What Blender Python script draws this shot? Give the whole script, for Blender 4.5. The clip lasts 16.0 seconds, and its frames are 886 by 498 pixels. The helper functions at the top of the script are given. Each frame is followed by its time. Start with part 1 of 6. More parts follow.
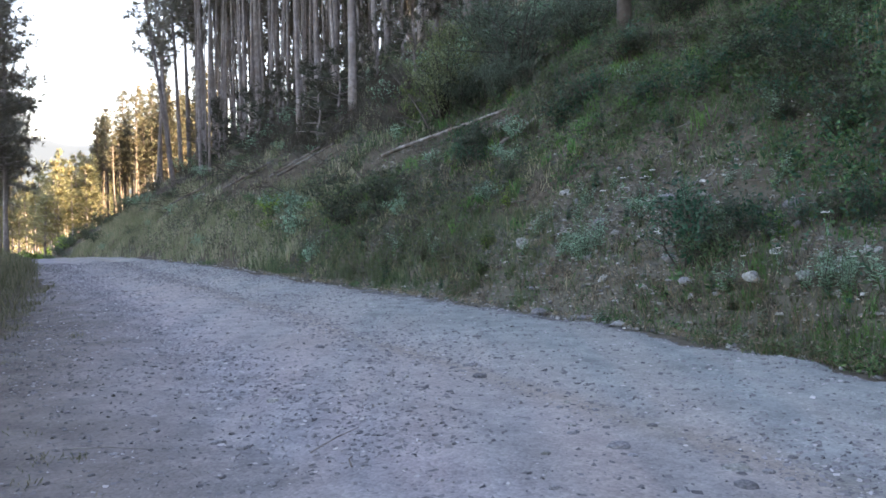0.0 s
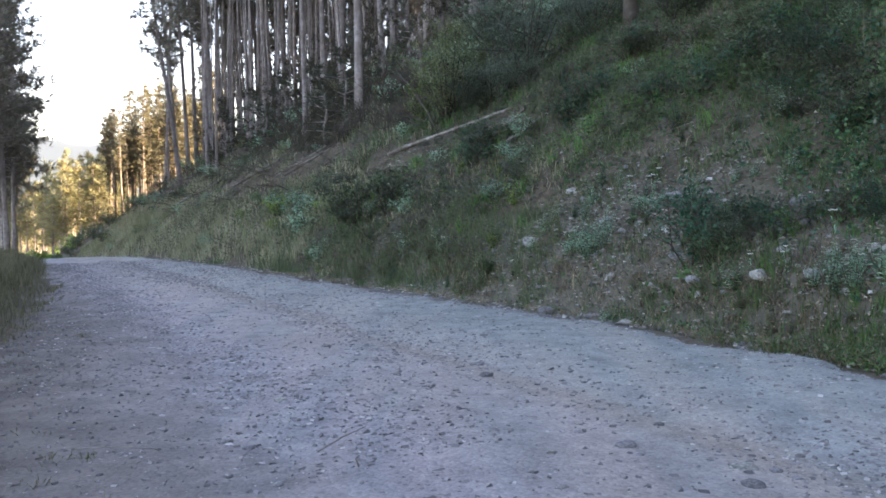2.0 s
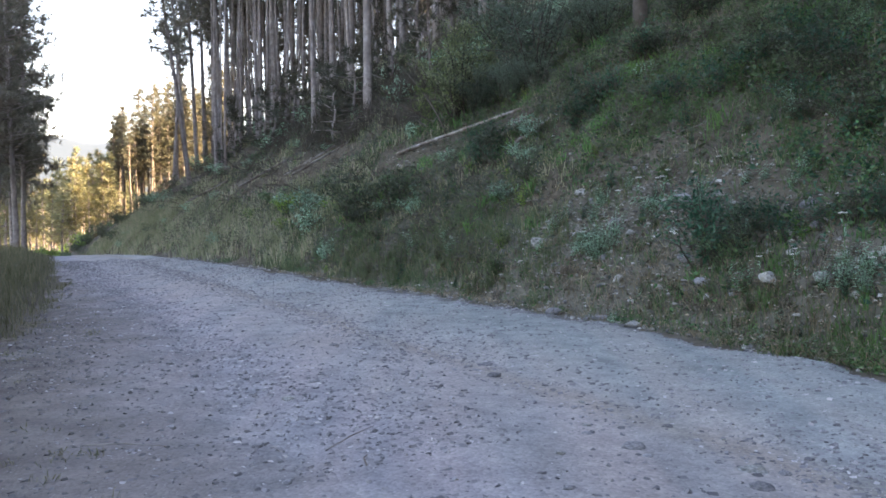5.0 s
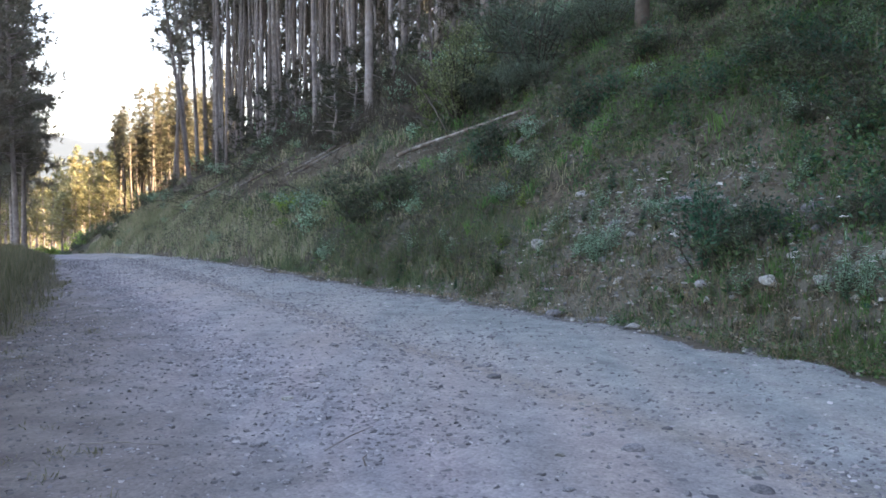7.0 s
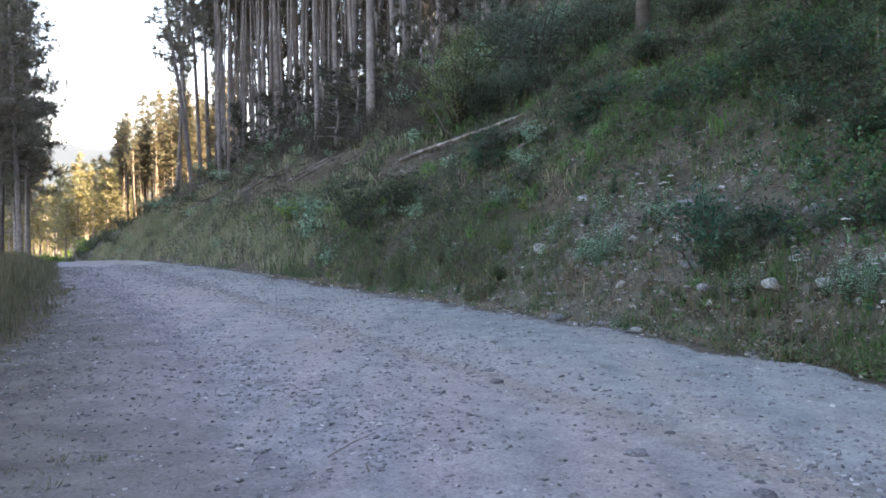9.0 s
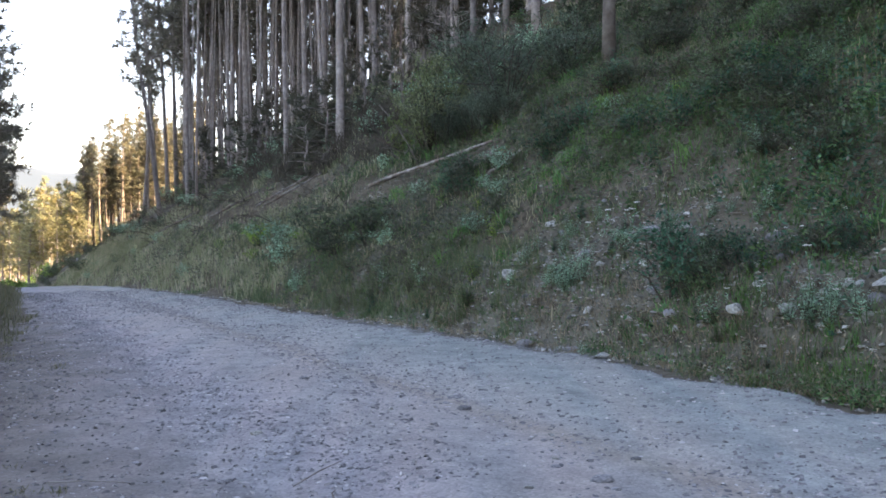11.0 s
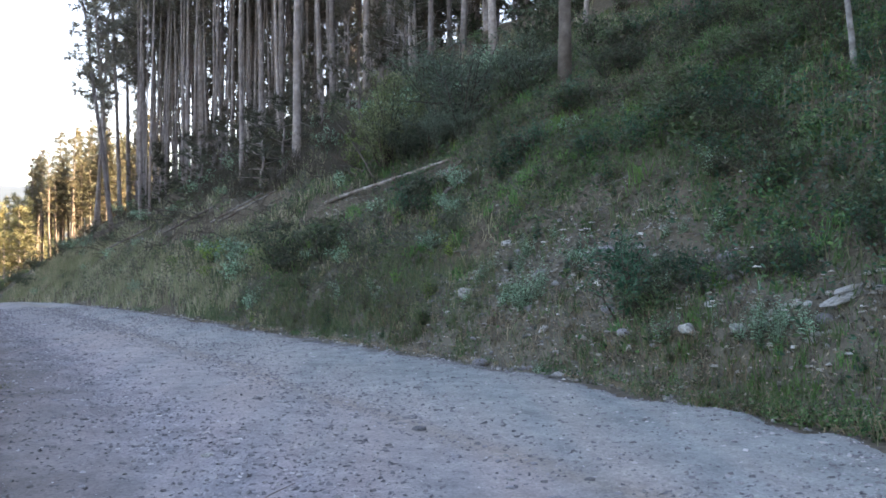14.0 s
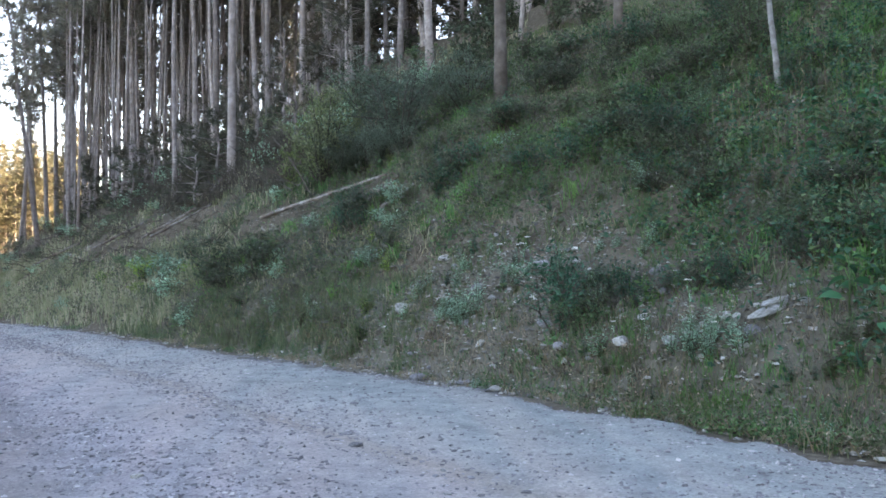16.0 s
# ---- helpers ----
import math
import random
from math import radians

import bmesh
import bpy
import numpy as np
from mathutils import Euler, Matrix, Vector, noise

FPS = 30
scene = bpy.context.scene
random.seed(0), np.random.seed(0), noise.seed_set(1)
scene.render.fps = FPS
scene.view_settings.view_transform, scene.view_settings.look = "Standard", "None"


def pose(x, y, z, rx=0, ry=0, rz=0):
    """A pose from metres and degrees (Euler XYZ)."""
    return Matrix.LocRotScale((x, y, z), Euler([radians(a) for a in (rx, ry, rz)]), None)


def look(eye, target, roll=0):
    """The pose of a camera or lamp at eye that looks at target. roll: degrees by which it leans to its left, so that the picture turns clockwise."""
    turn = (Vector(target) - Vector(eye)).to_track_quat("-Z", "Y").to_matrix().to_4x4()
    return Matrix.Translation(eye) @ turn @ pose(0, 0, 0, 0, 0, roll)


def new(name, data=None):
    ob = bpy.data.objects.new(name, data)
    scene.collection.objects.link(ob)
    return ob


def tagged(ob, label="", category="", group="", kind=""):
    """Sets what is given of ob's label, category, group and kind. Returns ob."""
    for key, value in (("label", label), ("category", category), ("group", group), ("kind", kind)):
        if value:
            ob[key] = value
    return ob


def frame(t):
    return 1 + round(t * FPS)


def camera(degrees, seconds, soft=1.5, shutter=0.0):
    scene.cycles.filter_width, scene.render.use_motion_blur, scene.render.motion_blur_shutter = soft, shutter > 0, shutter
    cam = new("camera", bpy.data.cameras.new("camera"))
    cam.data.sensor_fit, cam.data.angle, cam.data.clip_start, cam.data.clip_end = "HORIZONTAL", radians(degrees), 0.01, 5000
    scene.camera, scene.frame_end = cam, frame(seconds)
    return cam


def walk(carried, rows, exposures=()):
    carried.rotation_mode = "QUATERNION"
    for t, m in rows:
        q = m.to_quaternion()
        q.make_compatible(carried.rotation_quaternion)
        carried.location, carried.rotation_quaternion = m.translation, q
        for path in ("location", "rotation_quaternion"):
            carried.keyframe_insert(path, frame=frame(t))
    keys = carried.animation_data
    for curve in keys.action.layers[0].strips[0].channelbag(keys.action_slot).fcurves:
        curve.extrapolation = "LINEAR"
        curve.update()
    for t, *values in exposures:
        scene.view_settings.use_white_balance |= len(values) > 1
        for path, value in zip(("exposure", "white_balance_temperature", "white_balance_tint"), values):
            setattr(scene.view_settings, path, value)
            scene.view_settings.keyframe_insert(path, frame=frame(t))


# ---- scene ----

cam = camera(53.8, 16.0, soft=1.65)
# seconds, offset of the eye from its mean place in metres, yaw, pitch, roll
TURN = [
    (0.0, -0.000, 0.000, -0.000, 0.00, -2.20, 0.70),
    (0.5, -0.004, -0.001, -0.008, 0.33, -2.41, 0.77),
    (1.0, -0.001, -0.002, -0.003, 0.31, -2.51, 0.77),
    (1.5, 0.000, -0.001, 0.007, 0.42, -2.48, 0.82),
    (2.0, 0.005, -0.005, 0.007, 0.44, -2.30, 0.89),
    (2.5, -0.002, -0.004, 0.014, 0.44, -1.96, 0.70),
    (3.0, -0.009, -0.003, 0.005, 0.57, -1.84, 0.56),
    (3.5, -0.015, -0.008, -0.003, 0.66, -1.84, 0.38),
    (4.0, -0.003, -0.007, 0.010, 0.86, -1.99, 0.58),
    (6.5, -0.017, 0.000, -0.008, 1.02, -2.35, 0.20),
    (7.0, -0.012, 0.004, -0.002, 0.96, -2.18, 0.09),
    (7.5, -0.007, -0.006, 0.005, 1.06, -2.11, 0.24),
    (8.0, -0.007, -0.009, 0.001, 0.87, -1.98, 0.26),
    (8.5, -0.008, -0.007, 0.003, 0.89, -2.03, 0.37),
    (9.0, -0.002, -0.013, 0.009, 1.14, -1.89, 0.49),
    (9.5, 0.002, -0.014, 0.013, 0.65, -1.43, 0.28),
    (10.0, 0.006, -0.018, 0.015, -0.18, -0.75, 0.30),
    (12.5, 0.025, -0.040, 0.035, -1.27, -0.04, 0.41),
    (13.0, 0.020, -0.033, 0.031, -1.91, 0.30, 0.26),
    (13.5, 0.016, -0.037, 0.024, -3.00, 0.83, 0.20),
    (14.0, 0.021, -0.029, 0.046, -3.70, 0.85, 0.10),
    (14.5, 0.031, -0.032, 0.036, -5.24, 1.52, -0.08),
    (15.0, 0.055, -0.028, 0.050, -6.57, 1.54, -0.13),
    (15.5, 0.049, -0.021, 0.049, -7.48, 1.56, -0.03),
    (16.0, 0.031, -0.019, 0.037, -7.79, 1.83, 0.37),
]
PATH = [(t, pose(x, y, 1.5 + z, 90 + pitch, roll, yaw)) for t, x, y, z, yaw, pitch, roll in TURN]
walk(cam, PATH, [(0.0, 3.37, 7800, 28), (12.5, 3.37, 7800, 28), (14.0, 3.38, 7750, 27), (15.0, 3.45, 7750, 26), (15.5, 3.66, 7750, 25), (16.0, 3.76, 7750, 25)])

# ---- light ----
SUN_AZ, SUN_EL = 100.0, 20.0          # degrees, from straight ahead to the right, and above the horizon
world = bpy.data.worlds.new("sky")
scene.world = world
world.use_nodes = True
wn = world.node_tree
sky = wn.nodes.new("ShaderNodeTexSky")
sky.sky_type, sky.sun_disc = "NISHITA", False
sky.sun_elevation, sky.sun_rotation = radians(SUN_EL), radians(SUN_AZ)
sky.air_density, sky.dust_density, sky.ozone_density = 1.0, 1.2, 1.0
wn.links.new(sky.outputs[0], wn.nodes["Background"].inputs[0])
wn.nodes["Background"].inputs[1].default_value = 0.09
sun_data = bpy.data.lights.new("sun", "SUN")
sun_data.energy, sun_data.angle, sun_data.color = 5.0, radians(0.5), (1.0, 0.84, 0.57)
sun = new("sun", sun_data)
sa, se = radians(SUN_AZ), radians(SUN_EL)
sun.matrix_world = look((0, 0, 60), (-math.sin(sa) * math.cos(se), -math.cos(sa) * math.cos(se), 60 - math.sin(se)))

# ---- plan of the ground: s along the road, q across it, towards the bank ----
ROAD = radians(31.0)
U = np.array((-math.sin(ROAD), math.cos(ROAD)))
N = np.array((math.cos(ROAD), math.sin(ROAD)))
SLOPE = 0.76


def xy(s, q):
    return s * U[0] + q * N[0], s * U[1] + q * N[1]


def sq(x, y):
    return x * U[0] + y * U[1], x * N[0] + y * N[1]


def grain(x, y, seed=0):
    """Smooth value noise in -1 .. 1 at points of numpy arrays, cells of 1."""
    x, y = np.asarray(x, float), np.asarray(y, float)
    ix, iy = np.floor(x), np.floor(y)
    fx, fy = x - ix, y - iy
    fx, fy = fx * fx * (3 - 2 * fx), fy * fy * (3 - 2 * fy)

    def corner(a, b):
        v = np.sin(a * 127.1 + b * 311.7 + seed * 74.7) * 43758.5453
        return 2 * (v - np.floor(v)) - 1
    low = corner(ix, iy) * (1 - fx) + corner(ix + 1, iy) * fx
    high = corner(ix, iy + 1) * (1 - fx) + corner(ix + 1, iy + 1) * fx
    return low * (1 - fy) + high * fy


def smooth(a, b, v):
    k = np.clip((np.asarray(v, float) - a) / (b - a), 0, 1)
    return k * k * (3 - 2 * k)


def edge_right(s):
    return 7.72 + 0.05 * np.clip(np.asarray(s, float) - 60, 0, 70)


def gravel_right(s):
    """Where the gravel ends below the bank: it draws in towards the near end."""
    return edge_right(s) + np.interp(s, (3, 4.7, 6.2, 7.4, 9, 13, 18, 26), (-0.30, -0.23, -0.06, 0.07, 0.17, 0.20, 0.12, 0.0))


def beside(s, q):
    """Low growth follows the gravel's edge."""
    return q + (gravel_right(s) - edge_right(s) + 0.14 * smooth(6, 8, s)) * smooth(7.0, 7.3, q) * smooth(8.9, 7.9, q)


def edge_left(s):
    return np.interp(s, (-60, 0, 8, 13, 21, 36, 48, 60, 120), (-1.6, -1.6, -0.3, 0.9, 2.2, 3.6, 4.5, 4.6, 7.0))


def road_z(s):
    s = np.asarray(s, float)
    k = np.clip(s - 25, 0, 25)
    return -0.0009 * k * k - 0.05 * np.clip(s - 50, 0, 120)


def bank_top(s):
    # The rise behind the stand-point is unseen, added to block the sun.
    return np.interp(s, (-200, -20, 5, 20, 36, 50, 58, 66, 75, 90, 400), (20, 17, 13, 13, 13, 12, 10, 6.5, 3.2, 1.0, 0.8))


def height(s, q):
    """Height of the bare ground."""
    s, q = np.asarray(s, float), np.asarray(q, float)
    z = road_z(s)
    rise = q - edge_right(s) - 0.25
    top = bank_top(s)
    slope = SLOPE * np.clip(rise, 0, None)
    bank = top - np.log1p(np.exp(np.clip((top - slope) * 1.6, -40, 40))) / 1.6 + np.log1p(np.exp(-top * 1.6)) / 1.6
    bank = np.where(rise > 0, np.maximum(bank, 0) * smooth(0, 0.8, rise) - 0.11 * smooth(22, 36, s) * np.clip(slope / SLOPE - top - 5, 0, 50), 0)
    rough = smooth(0.2, 2.5, rise)
    z = z + bank + rough * (0.24 * grain(s / 2.3, q / 1.6, 1) + 0.13 * grain(s / 0.8, q / 0.6, 2) + 0.05 * grain(s / 0.3, q / 0.3, 3))
    left = edge_left(s) - q
    z = z - 0.11 * np.clip(left - 2.5, 0, 120) + smooth(0.1, 2, left) * (0.10 + 0.12 * grain(s / 1.7, q / 1.7, 4))
    x, y = xy(s, q)
    z = z + 80 * smooth(15, 75, x - 0.55 * np.clip(y, 0, 60)) * smooth(62, 42, y) * smooth(-260, -60, y)     # unseen hill added on the right to keep the sun off the stand
    return z + smooth(30, 300, np.hypot(s, q)) * 1.5 * grain(s / 40, q / 40, 5)


def scree_at(s, q):
    """How bare the bank is: the open stony patch, the strip of soil above the road, and chance patches."""
    bare = 0.8 * np.exp(-((s - 11.2) / 2.0) ** 2 - ((q - 9.95) / 0.55) ** 2) + 0.95 * np.exp(-((s - 9.0) / 4.0) ** 2 - ((q - 9.6) / 1.3) ** 2) + 0.25 * np.exp(-((s - 13) / 3) ** 2 - ((q - 9.6) / 0.8) ** 2) + 0.75 * np.exp(-((q - 8.3) / 0.5) ** 2) * smooth(4.2, 5.5, s) * smooth(20, 13, s) + 0.8 * np.exp(-((s - 5.8) / 1.3) ** 2 - ((q - 9.3) / 0.5) ** 2) + 1.2 * np.exp(-((s - 41) / 3) ** 2 - ((q - 11.3) / 0.6) ** 2)
    return np.clip(bare + 0.5 * grain(s / 1.3, q / 0.8, 41) + 0.25 * grain(s / 0.4, q / 0.3, 42), 0, 1)


# ---- materials ----
def material(name, stops, scale=5.0, detail=8.0, rough=0.9, bump=0.3, bump_scale=40.0, spot=None, spot_scale=1.5, per_object=0.0, per_island=0.0, translucent=0.0, coords="Object", spread=(0.3, 0.7)):
    """A node material: a ramp of colours over noise, a second larger noise towards the colour spot, fine relief."""
    mat = bpy.data.materials.new(name)
    mat.use_nodes = True
    nt = mat.node_tree
    nodes, link = nt.nodes, nt.links.new
    bsdf = nodes["Principled BSDF"]
    bsdf.inputs["Roughness"].default_value = rough
    bsdf.inputs["Specular IOR Level"].default_value = 0.25
    tc = nodes.new("ShaderNodeTexCoord")
    n1 = nodes.new("ShaderNodeTexNoise")
    n1.inputs["Scale"].default_value, n1.inputs["Detail"].default_value = scale, detail
    link(tc.outputs[coords], n1.inputs["Vector"])
    ramp = nodes.new("ShaderNodeValToRGB")
    els = ramp.color_ramp.elements
    while len(els) < len(stops):
        els.new(0.5)
    for i, c in enumerate(stops):
        els[i].position = spread[0] + (spread[1] - spread[0]) * i / max(1, len(stops) - 1)
        els[i].color = (*c, 1)
    link(n1.outputs["Fac"], ramp.inputs[0])
    colour = ramp.outputs[0]
    if spot:
        n2 = nodes.new("ShaderNodeTexNoise")
        n2.inputs["Scale"].default_value, n2.inputs["Detail"].default_value = spot_scale, 5
        link(tc.outputs[coords], n2.inputs["Vector"])
        r2 = nodes.new("ShaderNodeValToRGB")
        r2.color_ramp.elements[0].position, r2.color_ramp.elements[1].position = 0.42, 0.66
        link(n2.outputs["Fac"], r2.inputs[0])
        mix = nodes.new("ShaderNodeMixRGB")
        link(r2.outputs[0], mix.inputs[0])
        link(colour, mix.inputs[1])
        mix.inputs[2].default_value = (*spot, 1)
        colour = mix.outputs[0]
    if per_object or per_island:
        src = nodes.new("ShaderNodeObjectInfo").outputs["Random"] if per_object else nodes.new("ShaderNodeNewGeometry").outputs["Random Per Island"]
        amount = per_object or per_island
        mr = nodes.new("ShaderNodeMapRange")
        mr.inputs["To Min"].default_value, mr.inputs["To Max"].default_value = 1 - amount, 1 + amount
        link(src, mr.inputs["Value"])
        hsv = nodes.new("ShaderNodeHueSaturation")
        link(mr.outputs[0], hsv.inputs["Value"])
        link(colour, hsv.inputs["Color"])
        colour = hsv.outputs[0]
    link(colour, bsdf.inputs["Base Color"])
    if bump:
        n3 = nodes.new("ShaderNodeTexNoise")
        n3.inputs["Scale"].default_value, n3.inputs["Detail"].default_value = bump_scale, 6
        link(tc.outputs[coords], n3.inputs["Vector"])
        bp = nodes.new("ShaderNodeBump")
        bp.inputs["Strength"].default_value, bp.inputs["Distance"].default_value = bump, 0.02
        link(n3.outputs["Fac"], bp.inputs["Height"])
        link(bp.outputs[0], bsdf.inputs["Normal"])
    if translucent:
        tr = nodes.new("ShaderNodeBsdfTranslucent")
        link(colour, tr.inputs[0])
        mx = nodes.new("ShaderNodeMixShader")
        mx.inputs[0].default_value = translucent
        link(bsdf.outputs[0], mx.inputs[1])
        link(tr.outputs[0], mx.inputs[2])
        link(mx.outputs[0], nodes["Material Output"].inputs[0])
    return mat


M_GROUND = material("soil_and_litter", [(0.041, 0.034, 0.023), (0.095, 0.080, 0.055), (0.172, 0.153, 0.113)], 9.0, 14, 0.95, 1.0, 30, (0.07, 0.062, 0.043), 0.55)
M_GROUND_NODES = M_GROUND.node_tree.nodes
subsoil_noise = M_GROUND_NODES.new("ShaderNodeTexNoise")
subsoil_noise.inputs["Scale"].default_value, subsoil_noise.inputs["Detail"].default_value = 14, 10
subsoil = M_GROUND_NODES.new("ShaderNodeValToRGB")
subsoil.color_ramp.elements[0].position, subsoil.color_ramp.elements[0].color = 0.36, (0.044, 0.042, 0.030, 1)
subsoil.color_ramp.elements[1].position, subsoil.color_ramp.elements[1].color = 0.68, (0.162, 0.155, 0.118, 1)
subsoil_mix = M_GROUND_NODES.new("ShaderNodeMixRGB")
bare_of = M_GROUND_NODES.new("ShaderNodeAttribute")
bare_of.attribute_name = "bare"          # where the cut has laid the paler subsoil open
soil_shader = M_GROUND_NODES["Principled BSDF"].inputs["Base Color"]
soil_link = M_GROUND.node_tree.links.new
soil_link(soil_shader.links[0].from_socket, subsoil_mix.inputs[1])
soil_link(subsoil_noise.outputs["Fac"], subsoil.inputs[0])
soil_link(subsoil.outputs[0], subsoil_mix.inputs[2])
soil_link(bare_of.outputs["Fac"], subsoil_mix.inputs[0])
soil_link(subsoil_mix.outputs[0], soil_shader)
# Grey bark made paler: the sky's veil over the stand is in its colour.
M_BARK = material("pine_bark", [(0.18, 0.16, 0.153), (0.285, 0.262, 0.251), (0.40, 0.37, 0.357)], 5.0, 8, 0.95, 0.8, 22, (0.17, 0.145, 0.13), 0.8, per_object=0.35)
M_BROWN = material("brown_pine_bark", [(0.085, 0.073, 0.062), (0.14, 0.123, 0.107), (0.20, 0.18, 0.16)], 5.0, 8, 0.95, 0.8, 22, (0.10, 0.083, 0.07), 0.8, per_object=0.2)
# Needle copies with sunlight, shade, haze and dim understory put into the colours.
M_SUNLIT = material("sunlit_needles", [(0.105, 0.132, 0.075), (0.22, 0.245, 0.145), (0.39, 0.39, 0.245)], 1.3, 5, 0.7, 0, spot=(0.23, 0.205, 0.095), spot_scale=0.6, per_object=0.25, translucent=0.5)
M_SHADE = material("shaded_needles", [(0.115, 0.122, 0.10), (0.205, 0.214, 0.172), (0.32, 0.322, 0.26)], 1.3, 5, 0.7, 0, spot=(0.14, 0.12, 0.09), spot_scale=0.6, per_object=0.25, translucent=0.35)
M_OLIVE = material("hazy_olive_needles", [(0.06, 0.068, 0.045), (0.11, 0.118, 0.078), (0.17, 0.175, 0.12)], 1.3, 5, 0.7, 0, spot=(0.10, 0.085, 0.05), spot_scale=0.6, per_object=0.25, translucent=0.35)
M_DIM = material("dim_needles", [(0.045, 0.055, 0.040), (0.08, 0.092, 0.066), (0.13, 0.14, 0.105)], 1.3, 5, 0.7, 0, spot=(0.09, 0.075, 0.055), spot_scale=0.6, translucent=0.3)
# Distance haze painted on: a near-black base with an even bluish glow.
M_HILL = material("hazy_hill_glow", [(0.004, 0.006, 0.008), (0.006, 0.009, 0.011), (0.009, 0.012, 0.014)], 0.01, 12, 1.0, 0)
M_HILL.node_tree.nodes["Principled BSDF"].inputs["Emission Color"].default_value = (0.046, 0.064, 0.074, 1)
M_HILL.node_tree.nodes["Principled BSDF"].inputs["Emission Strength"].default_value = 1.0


def leaf_material(name, stops, patch=None, patch_scale=0.4, translucent=0.35, rough=0.5):
    """Leaves or blades: each takes its own colour from the ramp, and patches of the place tint them."""
    mat = bpy.data.materials.new(name)
    mat.use_nodes = True
    nodes, link = mat.node_tree.nodes, mat.node_tree.links.new
    bsdf = nodes["Principled BSDF"]
    bsdf.inputs["Roughness"].default_value = rough
    bsdf.inputs["Specular IOR Level"].default_value = 0.3
    geo = nodes.new("ShaderNodeNewGeometry")
    ramp = nodes.new("ShaderNodeValToRGB")
    els = ramp.color_ramp.elements
    while len(els) < len(stops):
        els.new(0.5)
    for i, c in enumerate(stops):
        els[i].position, els[i].color = i / (len(stops) - 1), (*c, 1)
    link(geo.outputs["Random Per Island"], ramp.inputs[0])
    colour = ramp.outputs[0]
    if patch:
        n = nodes.new("ShaderNodeTexNoise")
        n.inputs["Scale"].default_value, n.inputs["Detail"].default_value = patch_scale, 4
        link(geo.outputs["Position"], n.inputs["Vector"])
        r = nodes.new("ShaderNodeValToRGB")
        r.color_ramp.elements[0].position, r.color_ramp.elements[1].position = 0.42, 0.62
        link(n.outputs["Fac"], r.inputs[0])
        mix = nodes.new("ShaderNodeMixRGB")
        mix.inputs[2].default_value = (*patch, 1)
        k = nodes.new("ShaderNodeMath")
        k.operation = "MULTIPLY"
        k.inputs[1].default_value = 0.75
        link(r.outputs[0], k.inputs[0])
        link(k.outputs[0], mix.inputs[0])
        link(colour, mix.inputs[1])
        colour = mix.outputs[0]
    info = nodes.new("ShaderNodeObjectInfo")
    mr = nodes.new("ShaderNodeMapRange")
    mr.inputs["To Min"].default_value, mr.inputs["To Max"].default_value = 0.72, 1.25
    link(info.outputs["Random"], mr.inputs["Value"])
    hsv = nodes.new("ShaderNodeHueSaturation")
    link(mr.outputs[0], hsv.inputs["Value"])
    link(colour, hsv.inputs["Color"])
    link(hsv.outputs[0], bsdf.inputs["Base Color"])
    tr = nodes.new("ShaderNodeBsdfTranslucent")
    link(hsv.outputs[0], tr.inputs[0])
    mx = nodes.new("ShaderNodeMixShader")
    mx.inputs[0].default_value = translucent
    link(bsdf.outputs[0], mx.inputs[1])
    link(tr.outputs[0], mx.inputs[2])
    link(mx.outputs[0], nodes["Material Output"].inputs[0])
    return mat


